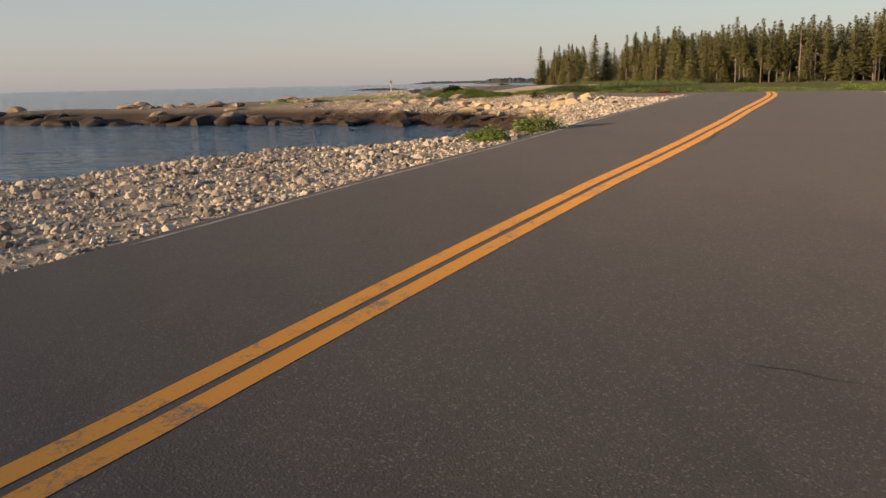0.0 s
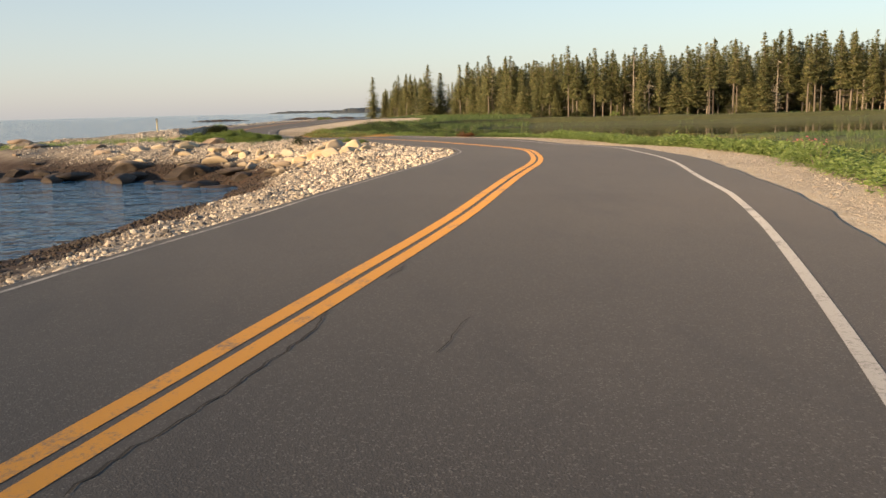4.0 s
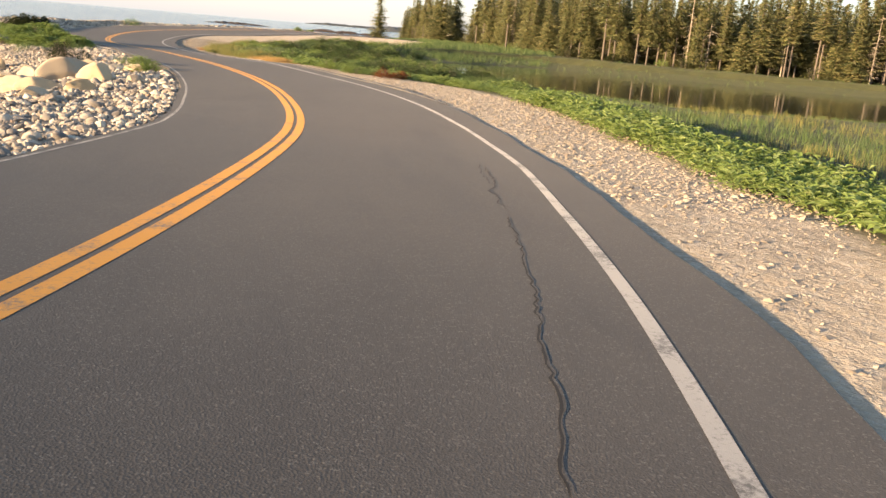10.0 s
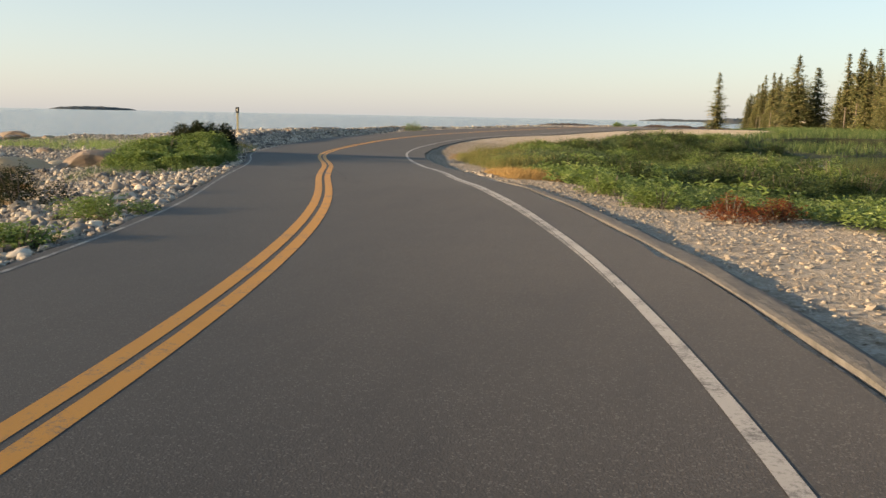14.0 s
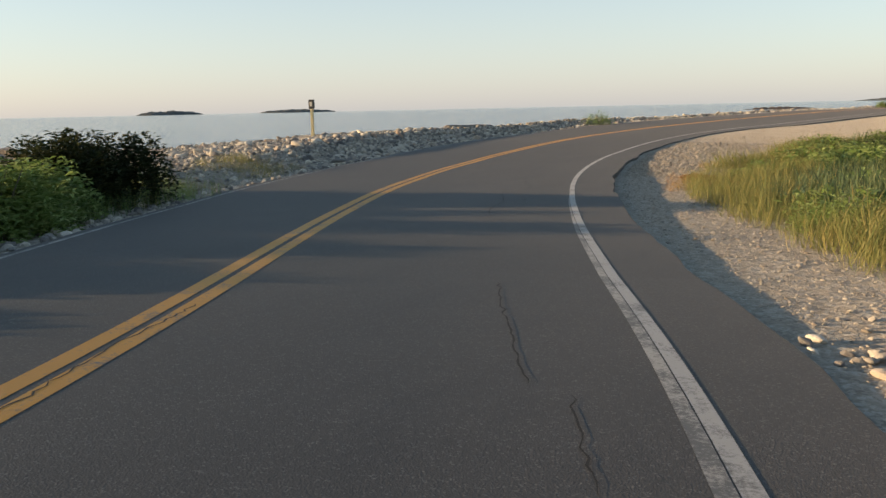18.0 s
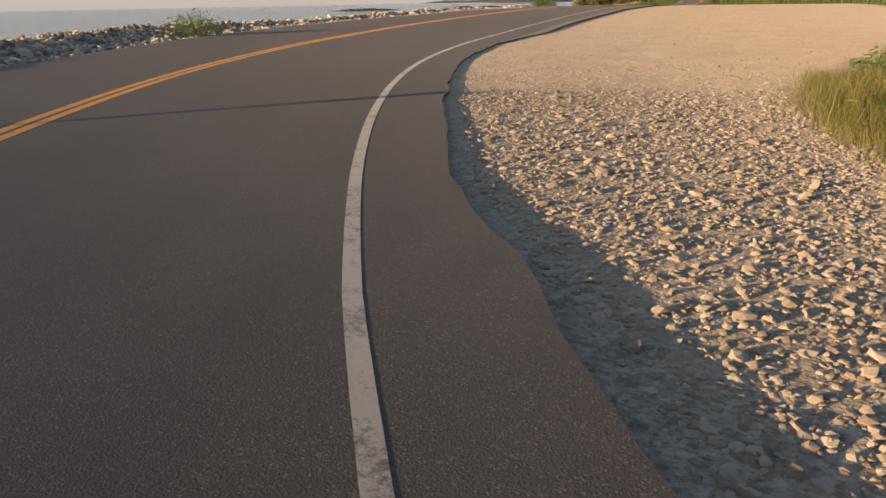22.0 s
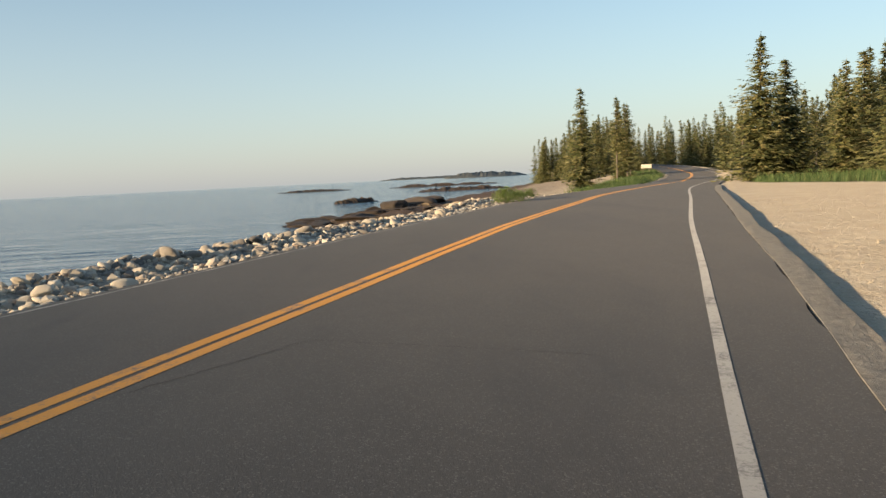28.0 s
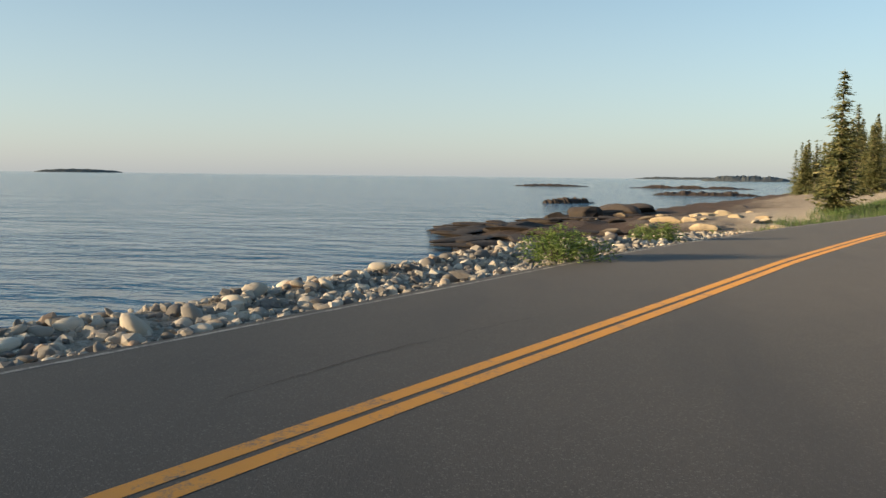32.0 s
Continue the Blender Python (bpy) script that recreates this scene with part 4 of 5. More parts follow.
for _k in range(14):
    _s = _r.uniform(12, 150)
    _x, _y = float(np.interp(_s, _fs, _front[:, 0])) - _r.uniform(-0.5, 0.6), float(np.interp(_s, _fs, _front[:, 1])) - _r.uniform(-0.3, 0.8)
    _h = _r.uniform(4.5, 9)
    snag = tagged(new("dead_tree"), "pale bare dead spruce trunk at the wood's edge", "tree", "dead trees at the wood's edge")
    (_tv, _tf), _ = spruce(600 + _k, _h, 0.5, 0.85, 0.05)
    mesh_object("trunk", _tv, _tf, SNAG, snag, smooth=True)
    stand(snag, _x, _y, _r.uniform(0, 6.28))
# deep wood behind
_n = 7600
_wx, _wy = _r.uniform(42, 235, _n), _r.uniform(128, 335, _n)
_ry1, _d1 = road_frame(_wx, _wy)
_deep = np.maximum(_wy - 131, 0) + 0.0
_ok = (_d1 > 9) & ((_wy > 190) | (_wx > 48)) & (_r.rand(_n) < np.where(_wy < 160, 1.0, 0.3)) & (_wx < 60 + (_wy - 128) * 12)
_wx, _wy = np.append(_wx[_ok], [q[0] for q in _joined]), np.append(_wy[_ok], [q[1] for q in _joined])
_low = [spruce(200 + i, 10.0 + i * 0.5, 1.9, 0.02, 0.45)[1] for i in range(3)]
wood = spots("woodland", None, SPRUCE, _low, _wx, _wy, height(_wx, _wy), _r.uniform(0.76, 1.02, len(_wx)) * np.where(_wy < 185, np.interp(_wx, [58, 82], [0.86, 1.08]), 1), tilt=0.01, seed=3)
tagged(wood, "dense dark spruce wood behind the marsh", "woodland", kind="stuff")

# ---------------------------------------------------------------- plants
def blade_tuft(seed, blades, spread=0.12, lean=0.35, width=0.012):
    r = np.random.RandomState(seed)
    vs, fs = [], []
    for _ in range(blades):
        x, y, a = r.normal(0, spread), r.normal(0, spread), r.uniform(0, 6.283)
        h, l, w = r.uniform(0.55, 1.0), abs(r.normal(lean, 0.15)), width * r.uniform(0.7, 1.4)
        c, s = math.cos(a), math.sin(a)
        b = len(vs)
        vs += [(x - s * w, y + c * w, -0.05), (x + s * w, y - c * w, -0.05), (x - s * w * 0.8 + c * l * 0.25, y + c * w * 0.8 + s * l * 0.25, h * 0.6),
               (x + s * w * 0.8 + c * l * 0.25, y - c * w * 0.8 + s * l * 0.25, h * 0.6), (x + c * l * 0.8, y + s * l * 0.8, h)]
        fs += [(b, b + 1, b + 3), (b, b + 3, b + 2), (b + 2, b + 3, b + 4)]
    return np.array(vs), np.array(fs)


def leaf_clump(seed, leaves, radius, tall, size):
    """Leaves spread through a dome with an uneven top; each a folded blade."""
    r = np.random.RandomState(seed)
    a, q = r.uniform(0, 6.283, leaves), np.sqrt(r.rand(leaves))
    lump = 0.8 + 0.3 * np.sin(a * 3 + seed) * q
    h = tall * np.sqrt(1 - q ** 2.2) * r.uniform(0.25, 1.0, leaves) ** 0.55 * lump
    x, y = radius * q * lump * np.cos(a), radius * q * lump * np.sin(a)
    yaw, s, up = r.uniform(0, 6.283, leaves), size * r.uniform(0.6, 1.35, leaves), r.uniform(-0.2, 0.75, leaves)
    c, n, ce, se = np.cos(yaw), np.sin(yaw), np.cos(up), np.sin(up)
    v = np.stack([np.stack([x, y, h], -1),
                  np.stack([x + c * ce * s - n * s * 0.42, y + n * ce * s + c * s * 0.42, h + se * s + 0.12 * s], -1),
                  np.stack([x + 2 * c * ce * s, y + 2 * n * ce * s, h + 1.6 * se * s - 0.25 * s], -1),
                  np.stack([x + c * ce * s + n * s * 0.42, y + n * ce * s - c * s * 0.42, h + se * s + 0.12 * s], -1)], 1)
    b = np.arange(leaves) * 4
    f = np.stack([np.stack([b, b + 1, b + 2], -1), np.stack([b, b + 2, b + 3], -1)], 1)
    return v.reshape(-1, 3), f.reshape(-1, 3)


GRASS_SHAPES = [blade_tuft(400 + i, 16, 0.26, 0.42, 0.0055) for i in range(7)]
COARSE = [blade_tuft(420 + i, 9, 0.3, 0.38, 0.016) for i in range(5)]
HERBS = [leaf_clump(440 + i, 44, 0.34, 0.42, 0.062) for i in range(7)]


def band(n, y0, y1, lo, hi, seed, power=1.0):
    """Random places beside the road, between two offsets (functions of y)."""
    r = np.random.RandomState(seed)
    idx = np.nonzero((LINE[:, 1] >= y0) & (LINE[:, 1] <= y1))[0]
    i = r.choice(idx, n)
    j = r.uniform(-0.3, 0.3, n)
    ys = LINE[i, 1]
    off = lo(ys) + (hi(ys) - lo(ys)) * r.rand(n) ** power
    x = LINE[i, 0] + RIGHT[i, 0] * off + TANGENT[i, 0] * j
    y = LINE[i, 1] + RIGHT[i, 1] * off + TANGENT[i, 1] * j
    return x, y, r


def plants(name, shapes, mat, x, y, size, label, category, seed, tilt=0.08, flat=1.0):
    z = height(x, y)
    ob = spots(name, None, mat, shapes, x, y, z, size, tilt=tilt, seed=seed, flat=flat)
    return tagged(ob, label, category, kind="stuff")


def clear(x, y, *others, keep):
    return (x[keep], y[keep], *[o[keep] for o in others])


def patchy(x, y, lo, hi, seed, scale=0.8):
    """Plant sizes in drifts: low and tall patches."""
    r = np.random.RandomState(seed)
    k = 0.5 + 0.5 * np.clip(wave_noise(x, y, scale, seed), -1, 1)
    return (lo + (hi - lo) * k) * r.uniform(0.7, 1.2, len(x))


# leafy verge on the marsh side
_x, _y, _r = band(4200, 14, 58, lambda y: verge_right(y) - 0.25 + 0.25 * wave_noise(y, y * 0, 1.1, 9), lambda y: verge_right(y) + 2.5, 50, 0.8)
plants("verge_plants", HERBS, BROADLEAF, _x, _y, patchy(_x, _y, 0.6, 1.2, 51), "bright green leafy beach plants along the gravel verge", "verge plants", 51)
_x, _y, _r = band(900, 52, 67, lambda y: verge_right(y) - 0.1, lambda y: verge_right(y) + 3, 150, 0.8)
plants("verge_plants", HERBS, BROADLEAF, _x, _y, patchy(_x, _y, 0.5, 0.95, 151), "green leafy plants where the gravel meets the marsh", "verge plants", 151)
# marsh grass up to the pond
_x, _y, _r = band(15000, 14, 70, lambda y: verge_right(y) + 1.8, lambda y: verge_right(y) + 34, 52, 1.25)
_pd = signed_distance(_x, _y, POND_EDGE, True)
_x, _y, _pd = clear(_x, _y, _pd, keep=_pd < 0.4)
plants("marsh_grass", COARSE, GRASS, _x, _y, patchy(_x, _y, 0.16, 0.42, 53, 0.35) * np.clip(0.55 - _pd * 0.05, 0.55, 1), "low yellow-green marsh grass beside the pond", "marsh grass", 53)
_x, _y, _r = band(2600, 20, 66, lambda y: verge_right(y) + 4, lambda y: verge_right(y) + 16, 152, 1.0)
_x, _y = clear(_x, _y, keep=(signed_distance(_x, _y, POND_EDGE, True) < 0) & (wave_noise(_x, _y, 0.3, 7) > 0.1))
plants("dry_grass", COARSE, GOLD_GRASS, _x, _y, patchy(_x, _y, 0.2, 0.4, 153, 0.5), "drifts of straw-coloured reeds in the marsh", "dry grass", 153)
_x, _y, _r = (lambda r: (r.uniform(16, 170, 9000), r.uniform(48, 124, 9000), r))(np.random.RandomState(54))
_pd = signed_distance(_x, _y, POND_EDGE, True)
_ry1, _d1 = road_frame(_x, _y)
_x, _y = clear(_x, _y, keep=(_pd < 0.8) & (_d1 > verge_right(_ry1) + 3) & ((_y > 106) | (_x > 60)))
plants("marsh_grass", COARSE, GRASS, _x, _y, patchy(_x, _y, 0.15, 0.36, 55, 0.3), "rough grass on the far banks of the pond", "marsh grass", 55)
# meadow between the road and the pond
_x, _y, _r = band(24000, 66.5, 112, lambda y: verge_right(y) + 0.55 + 0.45 * wave_noise(y, y * 0, 1.3, 21), lambda y: verge_right(y) + np.interp(y, [66, 80, 100, 112], [10, 13, 15, 12]), 56, 1.15)
_pd = signed_distance(_x, _y, POND_EDGE, True)
_x, _y = clear(_x, _y, keep=_pd < 0.3)
_ry1, _d1 = road_frame(_x, _y)
_in = np.clip((_d1 - verge_right(_ry1)) / 2.2, 0, 1)
plants("meadow_grass", GRASS_SHAPES, GRASS, _x, _y, patchy(_x, _y, 0.2, 0.44, 57, 0.9) * (0.45 + 0.55 * _in), "long green meadow grass between the road and the pond", "meadow grass", 57, 0.16)
_x, _y, _r = band(750, 72.0, 75.6, lambda y: edge_right(y) + 0.6, lambda y: edge_right(y) + 1.8, 58, 1.0)
plants("dry_grass", GRASS_SHAPES, STRAW, _x, _y, patchy(_x, _y, 0.12, 0.34, 59, 1.2), "golden dry grass at the edge of the road", "dry grass", 59, 0.2)
_x, _y, _r = band(2800, 78, 104, lambda y: verge_right(y) - 0.5, lambda y: verge_right(y) + 1.9, 60, 1.0)
plants("dry_grass", GRASS_SHAPES, GOLD_GRASS, _x, _y, patchy(_x, _y, 0.14, 0.55, 61, 1.5), "short straw-coloured grass along the gravel", "dry grass", 61, 0.3)
_x, _y, _r = band(450, 78, 100, lambda y: verge_right(y) - 0.15, lambda y: verge_right(y) + 4, 154, 1.0)
plants("dry_grass", GRASS_SHAPES, GOLD_GRASS, _x, _y, patchy(_x, _y, 0.2, 0.6, 155, 0.9), "straw-coloured seed stalks among the green grass", "dry grass", 155, 0.15)
_x, _y, _r = band(3000, 67, 104, lambda y: verge_right(y) + 0.2, lambda y: verge_right(y) + 9, 62, 1.0)
_x, _y = clear(_x, _y, keep=wave_noise(_x, _y, 0.9, 17) > -0.15)
plants("meadow_herbs", HERBS, BROADLEAF, _x, _y, patchy(_x, _y, 0.5, 1.3, 63, 0.9), "leafy green herbs among the meadow grass", "meadow herbs", 63)
_x, _y, _r = band(5200, 78, 108, lambda y: verge_right(y) + 0.6, lambda y: verge_right(y) + 8, 164, 0.9)
_x, _y = clear(_x, _y, keep=wave_noise(_x, _y, 0.55, 23) > 0.05)
plants("meadow_grass", COARSE, BLUE_GRASS, _x, _y, patchy(_x, _y, 0.35, 0.62, 165, 0.8), "blue-green clumps of broad sedge in the meadow", "meadow grass", 165, 0.15)
_x, _y, _r = band(1000, 84, 98, lambda y: verge_right(y) - 0.9, lambda y: verge_right(y) + 0.7, 166, 1.0)
_x, _y = clear(_x, _y, keep=wave_noise(_x, _y, 0.8, 29) > -0.1)
plants("dry_grass", GRASS_SHAPES, RUST, _x, _y, patchy(_x, _y, 0.08, 0.26, 167, 1.2), "rusty flattened dry grass where the gravel meets the meadow", "dry grass", 167, 0.5)
_x, _y, _r = band(300, 76, 106, lambda y: verge_right(y) + 0.8, lambda y: verge_right(y) + 9, 168, 1.0)
_x, _y = clear(_x, _y, keep=(wave_noise(_x, _y, 0.5, 31) > 0.0) & (signed_distance(_x, _y, POND_EDGE, True) < 0))
plants("dry_grass", GRASS_SHAPES, STRAW, _x, _y, patchy(_x, _y, 0.3, 0.46, 169, 0.9), "thin straw-coloured seed heads above the meadow grass", "dry grass", 169, 0.1)
# grass at the edge of the wood and the pull-off
_x, _y, _r = band(5200, 118, 200, lambda y: verge_right(y) + 0.2, lambda y: verge_right(y) + 14, 64, 1.4)
_x, _y = clear(_x, _y, keep=signed_distance(_x, _y, POND_EDGE, True) < 0)
plants("wood_grass", COARSE, GRASS, _x, _y, _r.uniform(0.35, 0.7, len(_x)), "green grass and weeds at the foot of the spruces", "grass", 65)
_x, _y, _r = band(2600, 172, 250, lambda y: -edge_left(y) - 6.5, lambda y: -edge_left(y) - 0.6, 66, 1.0)
plants("wood_grass", COARSE, GRASS, _x, _y, _r.uniform(0.35, 0.7, len(_x)), "green weeds beside the road near the lone spruce", "grass", 67)


def bush(name, x, y, wide, tall, mat, label, leaves, seed, size=0.05, lumps=5):
    """A bush: stems, and foliage made of several uneven domes of leaves."""
    base = new(name)
    r = np.random.RandomState(seed)
    vs, fs, b = [], [], 0
    for k in range(lumps):
        a, q = r.uniform(0, 6.283), (0 if k == 0 else r.uniform(0.25, 0.65))
        rad, h = wide * r.uniform(0.45, 0.65), tall * (1 if k == 0 else r.uniform(0.55, 0.95))
        cv, cf = leaf_clump(seed * 10 + k, int(leaves * 1.7) // lumps, rad, h, size * 0.72)
        vs.append(cv + np.array([wide * q * math.cos(a), wide * q * math.sin(a), 0.02]))
        fs.append(cf + b)
        b += len(cv)
    mesh_object("foliage", np.concatenate(vs), np.concatenate(fs), mat, base)
    sv, sf = [], []
    for k in range(9):
        a, q, h = r.uniform(0, 6.283), wide * r.uniform(0.1, 0.5), tall * r.uniform(0.5, 0.85)
        o = len(sv)
        for d, z, w in ((0.1, -0.1, 0.014), (1.0, h, 0.005)):
            for g in range(3):
                sv.append((q * d * math.cos(a) + w * math.cos(g * 2.1), q * d * math.sin(a) + w * math.sin(g * 2.1), z))
        sf += [(o, o + 1, o + 4, o + 3), (o + 1, o + 2, o + 5, o + 4), (o + 2, o, o + 3, o + 5)]
    mesh_object("stem", np.array(sv), np.array(sf), BARK, base)
    stand(base, x, y, r.uniform(0, 6.28), 1.0, 0.03)
    return tagged(base, label, "bush")


bush("bush", 2.5, 80.9, 1.3, 1.4, DARK_LEAF, "dark rounded rose bush at the edge of the beach", 13000, 71, 0.074, 7)
for _k, (_x, _y, _w, _h) in enumerate(((3.4, 79.6, 1.1, 1.0), (4.3, 78.2, 1.1, 1.05), (5.0, 76.9, 1.0, 0.75), (5.7, 75.5, 0.9, 0.6), (3.9, 76.6, 1.2, 0.9), (6.3, 74.2, 0.9, 0.5), (6.9, 72.9, 0.8, 0.45), (2.2, 79.2, 1.2, 0.85), (4.9, 74.6, 1.2, 0.65), (5.6, 73.0, 1.0, 0.55), (2.9, 77.6, 1.2, 0.9), (1.0, 81.6, 1.0, 0.7))):
    bush("bush", _x, _y, _w, _h, BROADLEAF, "dense green rose bush in the thicket beside the road", 5200, 72 + _k, 0.078, 6)
_x, _y, _r = band(800, 72.5, 84, lambda y: -edge_left(y) - 0.45, lambda y: -edge_left(y) - 3.4, 156, 0.9)
plants("beach_grass", GRASS_SHAPES, GRASS, _x, _y, patchy(_x, _y, 0.2, 0.45, 157, 0.8), "tall green grass around the thicket", "beach grass", 157, 0.15)
_x, _y, _r = band(420, 82, 90, lambda y: -edge_left(y) - 0.5, lambda y: -edge_left(y) - 2.4, 158, 0.9)
plants("dry_grass", GRASS_SHAPES, GOLD_GRASS, _x, _y, patchy(_x, _y, 0.1, 0.3, 159, 1.0), "short dry grass on the pebble shoulder", "dry grass", 159, 0.2)
bush("bush", 8.6, 65.4, 0.75, 0.85, DARK_LEAF, "compact dark green bush among the beach stones", 1900, 81, 0.04)
bush("bush", 11.1, 64.0, 0.7, 0.4, BROADLEAF, "low green bush among cobbles beside the road", 900, 82, 0.045)
bush("bush", 11.9, 61.6, 0.65, 0.35, BROADLEAF, "low green bush among cobbles beside the road", 800, 83, 0.045)
bush("bush", 0.95, 12.2, 0.42, 0.28, BROADLEAF, "leafy green bush at the asphalt edge", 900, 84, 0.05)
bush("bush", 1.75, 12.95, 0.5, 0.34, BROADLEAF, "leafy green bush at the asphalt edge", 900, 85, 0.05)
bush("bush", 0.35, 114.2, 0.85, 0.9, BROADLEAF, "green leafy bush on the cobble bank", 1100, 86, 0.05)
bush("bush", 13.1, 148.6, 0.85, 0.75, BROADLEAF, "green leafy bush on the cobble bank beside the road", 1500, 87, 0.055)
bush("bush", 14.7, 154.4, 0.7, 0.6, BROADLEAF, "green leafy bush on the cobble bank beside the road", 900, 88, 0.05)
for _k, (_x, _y, _w) in enumerate(((16.2, 160.5, 0.9), (17.6, 165, 1.1), (19.0, 170, 1.3), (21, 176, 1.3), (23.5, 183, 1.5), (25.2, 190, 1.2), (29.5, 200, 1.3), (33.0, 207, 1.4))):
    bush("bush", _x, _y, _w, 0.65, BROADLEAF, "low green bush on the shore near the lone spruce", 700, 90 + _k, 0.06)
for _k, (_x, _y, _w, _h) in enumerate(((18.6, 66.6, 0.55, 0.5), (19.3, 67.2, 0.5, 0.42), (9.5, 90.6, 0.5, 0.16), (10.0, 89.8, 0.45, 0.14), (10.6, 88.8, 0.45, 0.12))):
    bush("bush", _x, _y, _w, _h, RED_LEAF, "rust-red low bush at the edge of the gravel", 800, 100 + _k, 0.035)
for _k, (_x, _y, _w, _h) in enumerate(((17.7, 67.7, 0.7, 0.5), (16.8, 69.6, 0.6, 0.45), (12.6, 83.4, 0.7, 0.55), (12.3, 85.5, 0.6, 0.5), (13.3, 94.2, 0.6, 0.6), (18.4, 30.4, 0.8, 0.55), (17.4, 28.6, 0.7, 0.5))):
    bush("bush", _x, _y, _w, _h, BROADLEAF, "leafy green bush at the edge of the gravel", 1100, 110 + _k, 0.045)
_x, _y, _r = band(11, 92, 132, lambda y: verge_right(y) + 0.7, lambda y: verge_right(y) + 2.4, 481)
for _k, (_x, _y) in enumerate(zip(_x, _y)):
    bush("bush", _x, _y, 0.9, 0.7, BROADLEAF, "bright green leafy bush where the meadow meets the gravel", 1300, 480 + _k, 0.05)
ROSE, _t, _b = material("pink_petals", 0.6)
_t.links.new(ramp(_t, noise_node(_t, 60, 3, 0.6), [(0.3, (0.5, 0.06, 0.13)), (0.7, (0.72, 0.2, 0.3))]), _b.inputs["Base Color"])
_r = np.random.RandomState(520)
for _k, (_x, _y) in enumerate(((20.3, 33.4), (21.2, 34.5), (21.9, 35.6))):
    rose = bush("rose_bush", _x, _y, 0.75, 0.75, BROADLEAF, "leafy green rose bush dotted with pink blooms", 1500, 500 + _k, 0.045)
    for _i in range(7):
        _a, _q = _r.uniform(0, 6.283), _r.uniform(0.1, 0.6)
        _bv, _bf = leaf_clump(530 + _k * 9 + _i, 9, 0.022, 0.03, 0.02)
        bloom = mesh_object("bloom", _bv, _bf, ROSE, rose, label="open pink rose bloom")
        bloom.location = (_q * math.cos(_a), _q * math.sin(_a), 0.75 * (1 - _q ** 2) ** 0.5 * _r.uniform(0.75, 0.95))
# low thicket between the bend and the pond
_x, _y, _r = band(150, 71, 112, lambda y: verge_right(y) + 1.6, lambda y: verge_right(y) + 9.5, 140, 0.9)
_pd = signed_distance(_x, _y, POND_EDGE, True)
_x, _y = clear(_x, _y, keep=(_pd < -0.6) & ((_y < 84) | (_y > 97) | (wave_noise(_x, _y, 0.4, 37) > 0.35)))
for _k in range(min(len(_x), 80)):
    bush("bush", _x[_k], _y[_k], _r.uniform(0.9, 1.5), _r.uniform(0.75, 1.15), SHRUB if _k % 4 else BROADLEAF, "low dense green shrub in the thicket beside the pond", 1100, 400 + _k, 0.07, 5)
_r = np.random.RandomState(130)
for _k in range(26):
    _t = _r.uniform(0, 1)
    _x, _y = np.interp(_t * 110, _fs, _front[:, 0]) + _r.uniform(-2.5, 0), np.interp(_t * 110, _fs, _front[:, 1]) - _r.uniform(1, 3)
    bush("bush", _x, _y, _r.uniform(0.8, 1.5), _r.uniform(0.8, 1.7), BROADLEAF if _k % 3 else DARK_LEAF, "scrubby bush at the foot of the spruces", 420, 131 + _k, 0.1, 4)
# beach grass on the spit
_x, _y, _r = (lambda r: (r.uniform(-16, 3.5, 2600), r.uniform(77, 87, 2600), r))(np.random.RandomState(160))
_x, _y = clear(_x, _y, keep=(np.abs(_y - 82.5 + 0.12 * _x + 1.2 * wave_noise(_x, _x * 0, 0.4, 3)) < 1.5))
plants("beach_grass", GRASS_SHAPES, BROADLEAF, _x, _y, _r.uniform(0.25, 0.45, len(_x)), "low green beach plants along the spit", "beach plants", 161)

# ---------------------------------------------------------------- stones
ROUND = [stone_shape(60 + i, 2, 0.75) for i in range(8)]
FLAT = [(v * np.array([1, 1, 0.7]), f) for v, f in ROUND]


def cobble_field(name, n, y0, y1, reach, median, spread, most, shapes, label, seed, near=0.1, power=1.0, smooth=True):
    x, y, r = band(n, y0, y1, lambda q: -edge_left(q) - near, lambda q: -edge_left(q) - reach, seed, power)
    z = height(x, y)
    size = np.clip(r.lognormal(np.log(median), spread, n), 0.025, most)
    ok = z > SEA - 0.15
    ry, d = road_frame(x, y)
    size = np.minimum(size, 0.03 + 0.5 * np.maximum(-d - edge_left(ry), 0))
    x, y, z, size = x[ok], y[ok], z[ok], size[ok]
    ob = spots(name, None, COBBLE, shapes, x, y, z + size * 0.15, size, tilt=0.4, seed=seed, smooth=smooth)
    return tagged(ob, label, "cobbles", kind="stuff")


cobble_field("cobbles", 36000, -4, 26, 12, 0.026, 0.5, 0.1, PEBBLES, "small mixed grey and rusty beach stones", 170, power=1.2, smooth=False)
cobble_field("cobbles", 5200, 20, 70, 5, 0.065, 0.42, 0.17, FLAT, "rounded buff and grey cobbles beside the bend", 171, power=1.1)
cobble_field("cobbles", 22000, 20, 78, 11, 0.047, 0.45, 0.13, PEBBLES, "small beach pebbles between the cobbles", 172, power=1.3, smooth=False)
cobble_field("cobbles", 22000, 66, 104, 15, 0.045, 0.45, 0.14, PEBBLES, "pale pebble bank on the spit", 173, smooth=False)
cobble_field("cobbles", 8500, 90, 172, 5.4, 0.085, 0.45, 0.24, FLAT, "piled pale rounded stones on the sea bank", 174, power=0.9)
cobble_field("cobbles", 27000, 92, 175, 5.6, 0.058, 0.4, 0.13, PEBBLES, "small stones between the larger ones on the bank", 175, near=0.04, power=1.0, smooth=False)

BOULDERS = [mesh_object("boulder", *stone_shape(20 + i, 4, 0.95, 0.28, 0.62), BOULDER, smooth=True) for i in range(7)]
_used = set()


